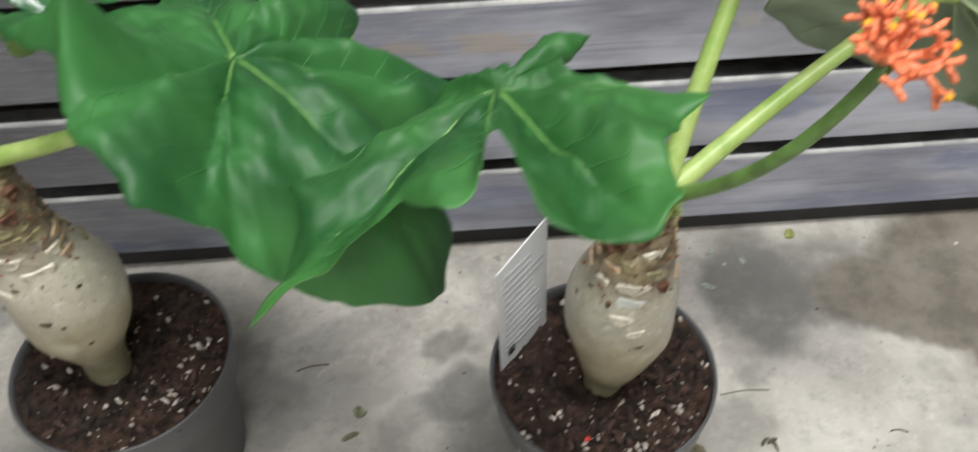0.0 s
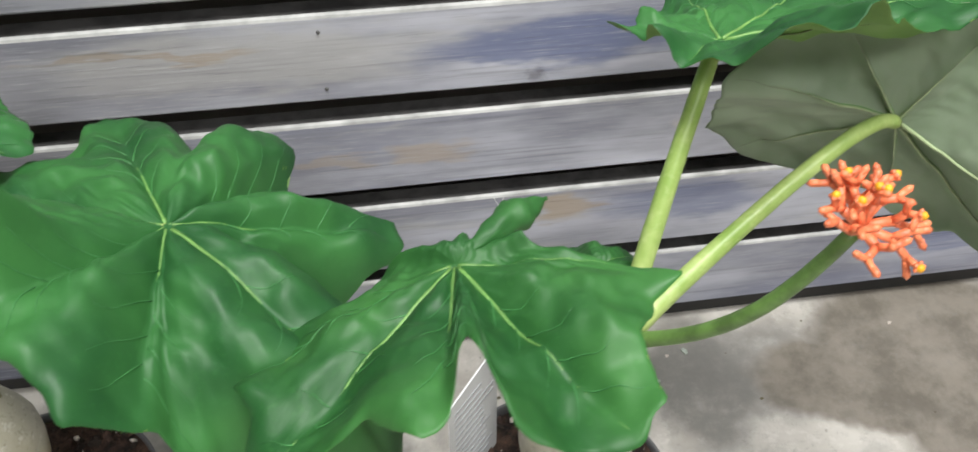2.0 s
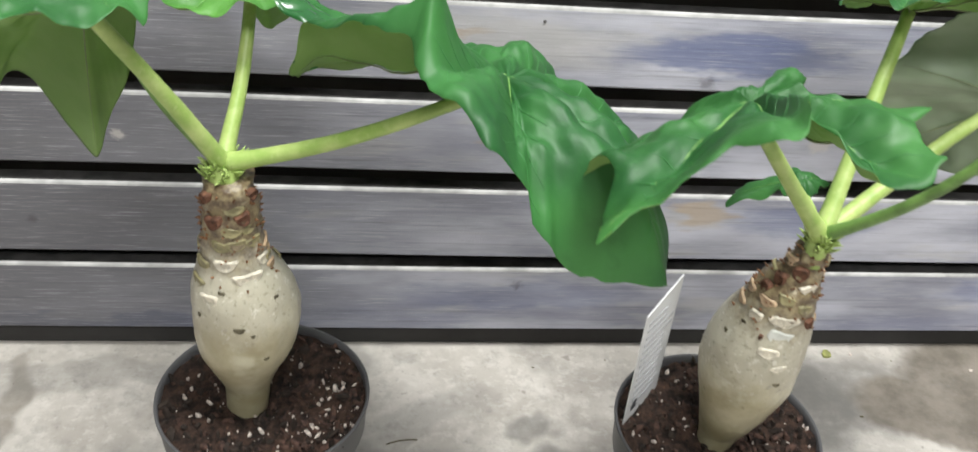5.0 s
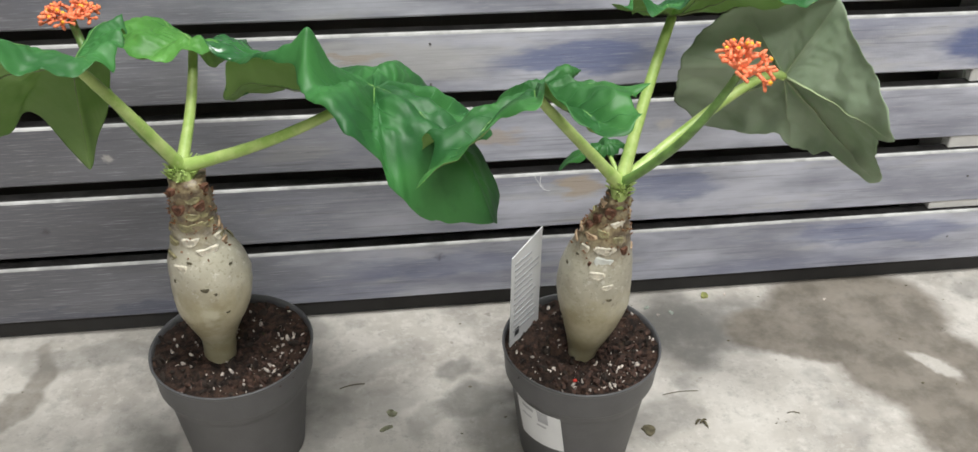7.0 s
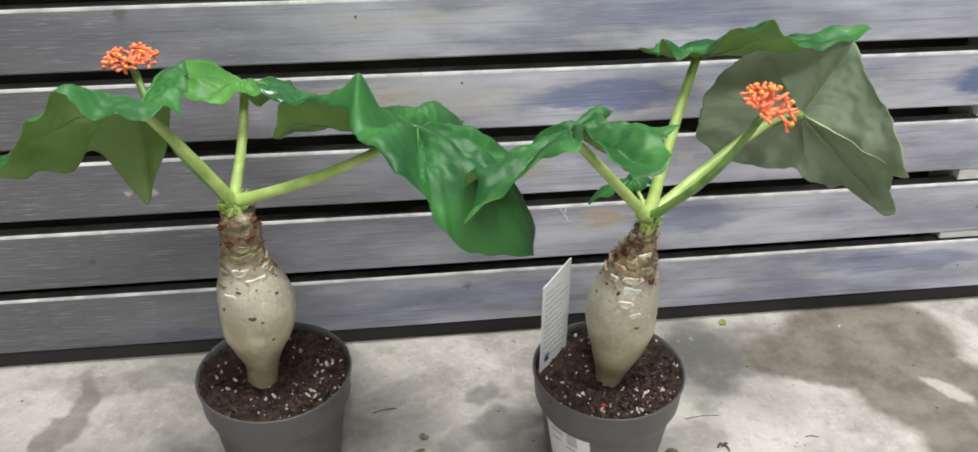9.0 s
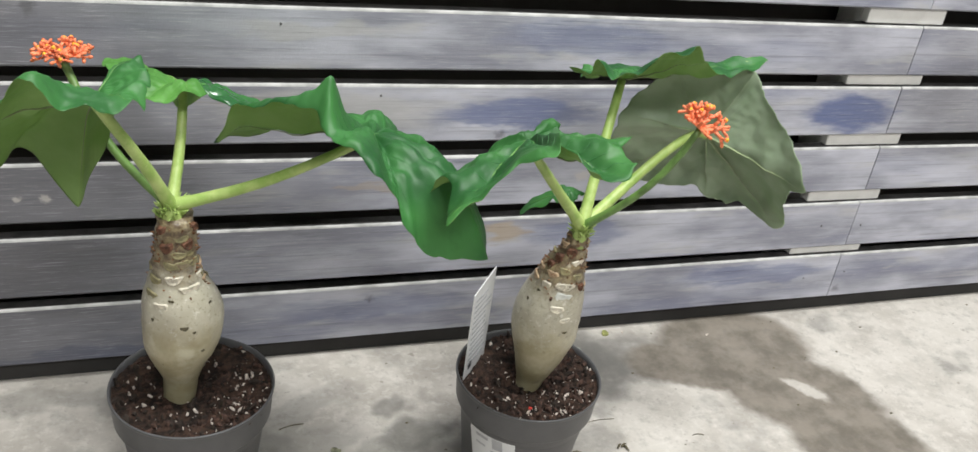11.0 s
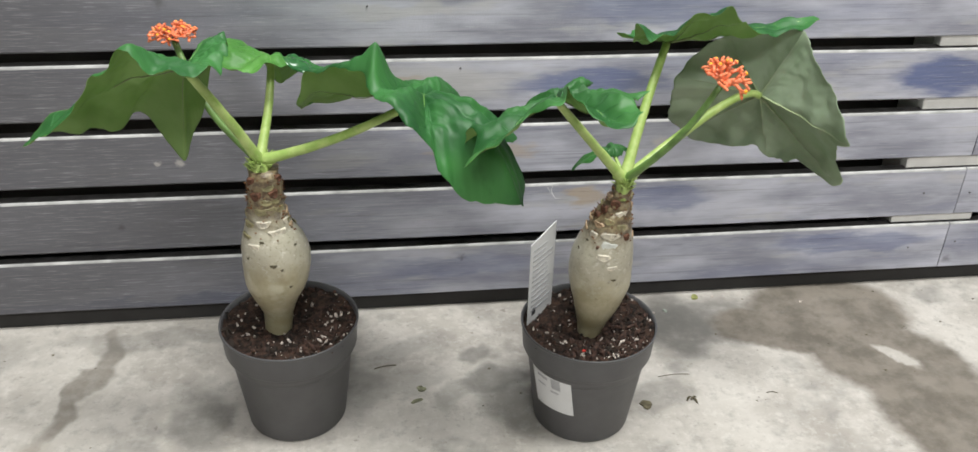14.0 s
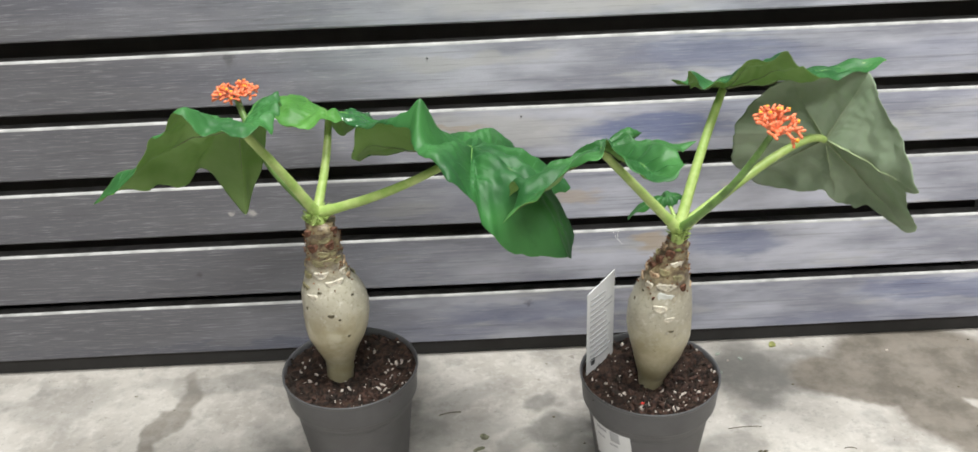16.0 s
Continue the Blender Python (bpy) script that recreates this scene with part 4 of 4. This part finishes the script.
Leaf((-0.142, -0.129, 0.294), (0.754, 0.626, 0.198), (0.64, -0.769, -0.006), [
    (2, 0.094, -0.027), (8, 0.082, -0.022), (23, 0.085, -0.008), (33, 0.093, 0.002), (42, 0.102, 0.008), (46, 0.099, 0.008), (50, 0.080, 0.006), (55, 0.064, 0.005), (65, 0.067, 0.005), (79, 0.063, 0.005), (91, 0.053, 0.003), (108, 0.065, 0.004), (124, 0.082, 0.003), (135, 0.094, -0.002), (147, 0.094, -0.010), (164, 0.076, -0.027), (182, 0.067, -0.031), (197, 0.065, -0.019), (221, 0.060, -0.006), (245, 0.056, 0.004), (271, 0.054, 0.015), (292, 0.060, 0.023), (311, 0.056, 0.011), (327, 0.065, -0.001), (343, 0.078, -0.014)],
     (2, 43, 81, 140, 190, 235, 292), 0.006, 0.002, 0.0, 6, 0.3).build(plant, GREEN_A, UNDER_GREY, VEIN, VEIN_GREY, "upright leaf showing its grey-green underside")
# the young rolled lobe on the notched leaf, and a small shoot at the crown
bm = bmesh.new()
line = bow((-0.337, -0.218, 0.335), (-0.3065, -0.1955, 0.3345), (0, 0, 0.003), 26)
rings, across = [], Vector((0.59, -0.80, 0.0))
for k, p in enumerate(line):
    u = k / 26
    r = 0.0007 + 0.0052 * math.sin(math.pi * min(1, u * 1.06)) ** 0.7 * min(1, 0.25 + 1.1 * u) * (1 if u < 0.96 else 0.6)
    ring = []
    for j in range(30):
        a = 2 * math.pi * 1.35 * j / 29 - 0.6
        q = r * (1.0 - 0.34 * j / 29) * (1 + 0.28 * noise.noise((u * 7, math.cos(a) * 1.2, math.sin(a) * 1.2 + 3)) + 0.1 * noise.noise((u * 24, math.cos(a) * 4, math.sin(a) * 4)))
        ring.append(bm.verts.new(p + across * q * 1.15 * math.cos(a) + Vector((0, 0, q * math.sin(a)))))
    rings.append(ring)
for a, b in zip(rings, rings[1:]):
    for j in range(29):
        bm.faces.new((a[j], b[j], b[j + 1], a[j + 1]))
for ring in (rings[0], rings[-1]):
    bm.faces.new(ring)
part("rolled_lobe", bm, GREEN_B, plant, "tightly rolled young green lobe")
stalk(plant, "shoot_stem", c2, (-0.279, -0.170, 0.264), (0, 0, 0.003), 0.0018, 0.0012, STEM, 12)
Leaf((-0.279, -0.168, 0.2645), UP, EAST, [(85, 0.022, -0.008), (108, 0.043, -0.031), (125, 0.024, -0.012), (150, 0.032, -0.020), (200, 0.012, -0.003), (260, 0.010, -0.002), (330, 0.010, 0.0), (20, 0.022, -0.004), (55, 0.018, -0.005)],
     (108, 150, 20), 0.002, 0.002, 0.002, 7).build(plant, GREEN_B, UNDER, VEIN, VEIN_UNDER, "small young serrated leaf")

# sticker on the pot, curved with it, with grey bars
def on_pot(bm, x, y, a0, a1, z0, z1, skew, out, count=10):
    rows = []
    for k in range(count + 1):
        u = k / count
        col = []
        for z in (z0, z1):
            a = radians(a0 + (a1 - a0) * u + skew * (z1 - z) * 100)
            r = 0.0438 + (0.0535 - 0.0438) * (z - 0.002) / 0.075 + out
            col.append(bm.verts.new((x + r * math.cos(a), y + r * math.sin(a), z)))
        rows.append(col)
    for a, b in zip(rows, rows[1:]):
        bm.faces.new((a[0], b[0], b[1], a[1]))
    return bm


sticker = part("sticker", on_pot(bmesh.new(), -0.2870, -0.1785, 196, 243, 0.034, 0.0745, 1.2, 0.0004), PAPER, plant, "white paper price sticker", fix=False)
for a0, a1, z0, z1 in ((222, 232, 0.060, 0.071), (205, 218, 0.066, 0.069), (205, 216, 0.058, 0.060), (222, 231, 0.055, 0.057)):
    part("print_bar", on_pot(bmesh.new(), -0.2870, -0.1785, a0, a1, z0, z1, 1.2, 0.0007, 4), INK, sticker, fix=False)

# plant tag pushed into the soil
p0, p1 = Vector((-0.341, -0.171, 0.078)), Vector((-0.3140, -0.1410, 0.078))
along = (p1 - p0)
wide = along.length
turn = math.degrees(math.atan2(along.y, along.x))
bm = bmesh.new()
corners = [(0, 0), (wide, 0.008), (wide, 0.1085), (0, 0.102)]
front = [bm.verts.new((u, -0.0004, v)) for u, v in corners]
back = [bm.verts.new((u, 0.0004, v)) for u, v in corners]
bm.faces.new(front)
bm.faces.new(back[::-1])
for k in range(4):
    bm.faces.new((front[k], back[k], back[(k + 1) % 4], front[(k + 1) % 4]))
tag = part("plant_tag", bm, PAPER, None, "", smooth=False)
tag.matrix_basis = pose(*p0, 0, 0, turn)
tagged(tag, "white printed plastic tag pushed into the soil", "plant tag")
rng = random.Random(2)
for k in range(13):
    z = 0.094 - k * 0.0052
    x0, x1 = 0.004, wide - 0.003 - 0.012 * rng.random()
    part("print_line", box_bm(x0, x1, -0.0008, -0.0005, z - 0.0007, z + 0.0007), INK, tag, smooth=False)
part("print_block", box_bm(0.006, 0.0115, -0.0008, -0.0005, 0.0265, 0.033), INK_DARK, tag, "small black printed mark", smooth=False)


# ---- small litter on the floor ----
def scrap(name, x, y, size, material, label, seed, long=1.0):
    bm, rng = bmesh.new(), random.Random(seed)
    top = []
    for k in range(9):
        a = 2 * math.pi * k / 9
        r = size * (0.6 + 0.6 * rng.random())
        top.append((r * math.cos(a) * long, r * math.sin(a) / long))
    lo, hi = ([bm.verts.new((px, py, z + size * 0.25 * i * (0.5 + rng.random()))) for px, py in top] for i, z in ((0, 0.0), (1, 0.0004)))
    bm.faces.new(lo[::-1])
    bm.faces.new(hi)
    for k in range(9):
        bm.faces.new((lo[k], lo[(k + 1) % 9], hi[(k + 1) % 9], hi[k]))
    ob = part(name, bm, material, None, "", smooth=False)
    ob.matrix_basis = pose(x, y, 0.0, 0, 0, rng.random() * 360)
    return tagged(ob, label, "litter", "litter on the floor")


scrap("leaf_scrap", -0.434, -0.133, 0.0045, SCRAP, "faded green leaf scrap on concrete", 1)
scrap("leaf_scrap", -0.439, -0.150, 0.0036, SCRAP, "faded narrow leaf scrap on concrete", 2, 1.5)
scrap("leaf_scrap", -0.1885, -0.049, 0.0042, SLIVER, "pale grey-green leaf sliver on concrete", 3, 1.55)
scrap("leaf_scrap", -0.181, -0.018, 0.0028, SLIVER, "pale curled leaf sliver on concrete", 12, 1.6)
scrap("leaf_scrap", -0.159, -0.028, 0.0026, SLIVER, "pale curled leaf sliver on concrete", 13, 1.4)
scrap("leaf_scrap", -0.117, -0.006, 0.0048, FRESH_BIT, "yellow-green leaf scrap on concrete", 4, 1.2)
scrap("leaf_scrap", -0.223, -0.178, 0.0055, DEBRIS, "dry dark leaf scrap on concrete", 5)
scrap("perlite_grain", -0.0965, -0.006, 0.0016, PERLITE, "white perlite grain on concrete", 6)
scrap("perlite_grain", 0.0, -0.0245, 0.0018, PERLITE, "white perlite grain on concrete", 7)
scrap("perlite_grain", -0.205, -0.022, 0.002, PERLITE, "pale perlite grain on concrete", 8, 1.5)
scrap("perlite_grain", -0.172, -0.030, 0.0015, PERLITE, "pale perlite grain on concrete", 9)
scrap("red_chip", -0.300, -0.2185, 0.0016, RED, "tiny red chip on the potting soil", 10).location.z = 0.1018
bm = bmesh.new()
for a, b in (((0, 0, 0.001), (0.006, 0.002, 0.002)), ((0.003, 0.001, 0.0012), (0.005, -0.006, 0.001)), ((-0.004, -0.001, 0.001), (0.001, 0.003, 0.002))):
    tube(bm, bow(a, b, (0, 0.001, 0.001), 6), [0.0008, 0.001, 0.0011, 0.001, 0.0009, 0.0007, 0.0004], 6)
twig = part("dry_twig", bm, DEBRIS)
twig.location = (-0.1775, -0.175, 0)
tagged(twig, "small dry curled twig on concrete", "litter", "litter on the floor")
for x, y, reach, turn, thick in ((-0.478, -0.098, 0.022, 10, 0.0005), (-0.199, -0.138, 0.032, 2, 0.0003), (-0.100, -0.172, 0.011, -8, 0.0004)):
    bm = bmesh.new()
    tube(bm, bow((0, 0, 0.0006), (reach, 0, 0.0006), (0, 0.0016, 0), 8), [thick] * 9, 5)
    fibre = part("dry_root", bm, DEBRIS)
    fibre.matrix_basis = pose(x, y, 0, 0, 0, turn)
    tagged(fibre, "thin dry root fibre on concrete", "litter", "litter on the floor")
rng = random.Random(77)
bm = bmesh.new()
for _ in range(70):
    px, py = -1.0 + 1.4 * rng.random(), -0.012 - 0.25 * rng.random() ** 2.0
    made = bmesh.ops.create_icosphere(bm, subdivisions=1, radius=0.0004 + 0.0009 * rng.random() ** 2)["verts"]
    for v in made:
        v.co = Vector((v.co.x * 1.6 + px, v.co.y + py, v.co.z * 0.5 + 0.0003))
tagged(part("floor_grit", bm, DEBRIS, None, "", smooth=False), "scattered soil crumbs and grit on concrete", "grit", kind="stuff")
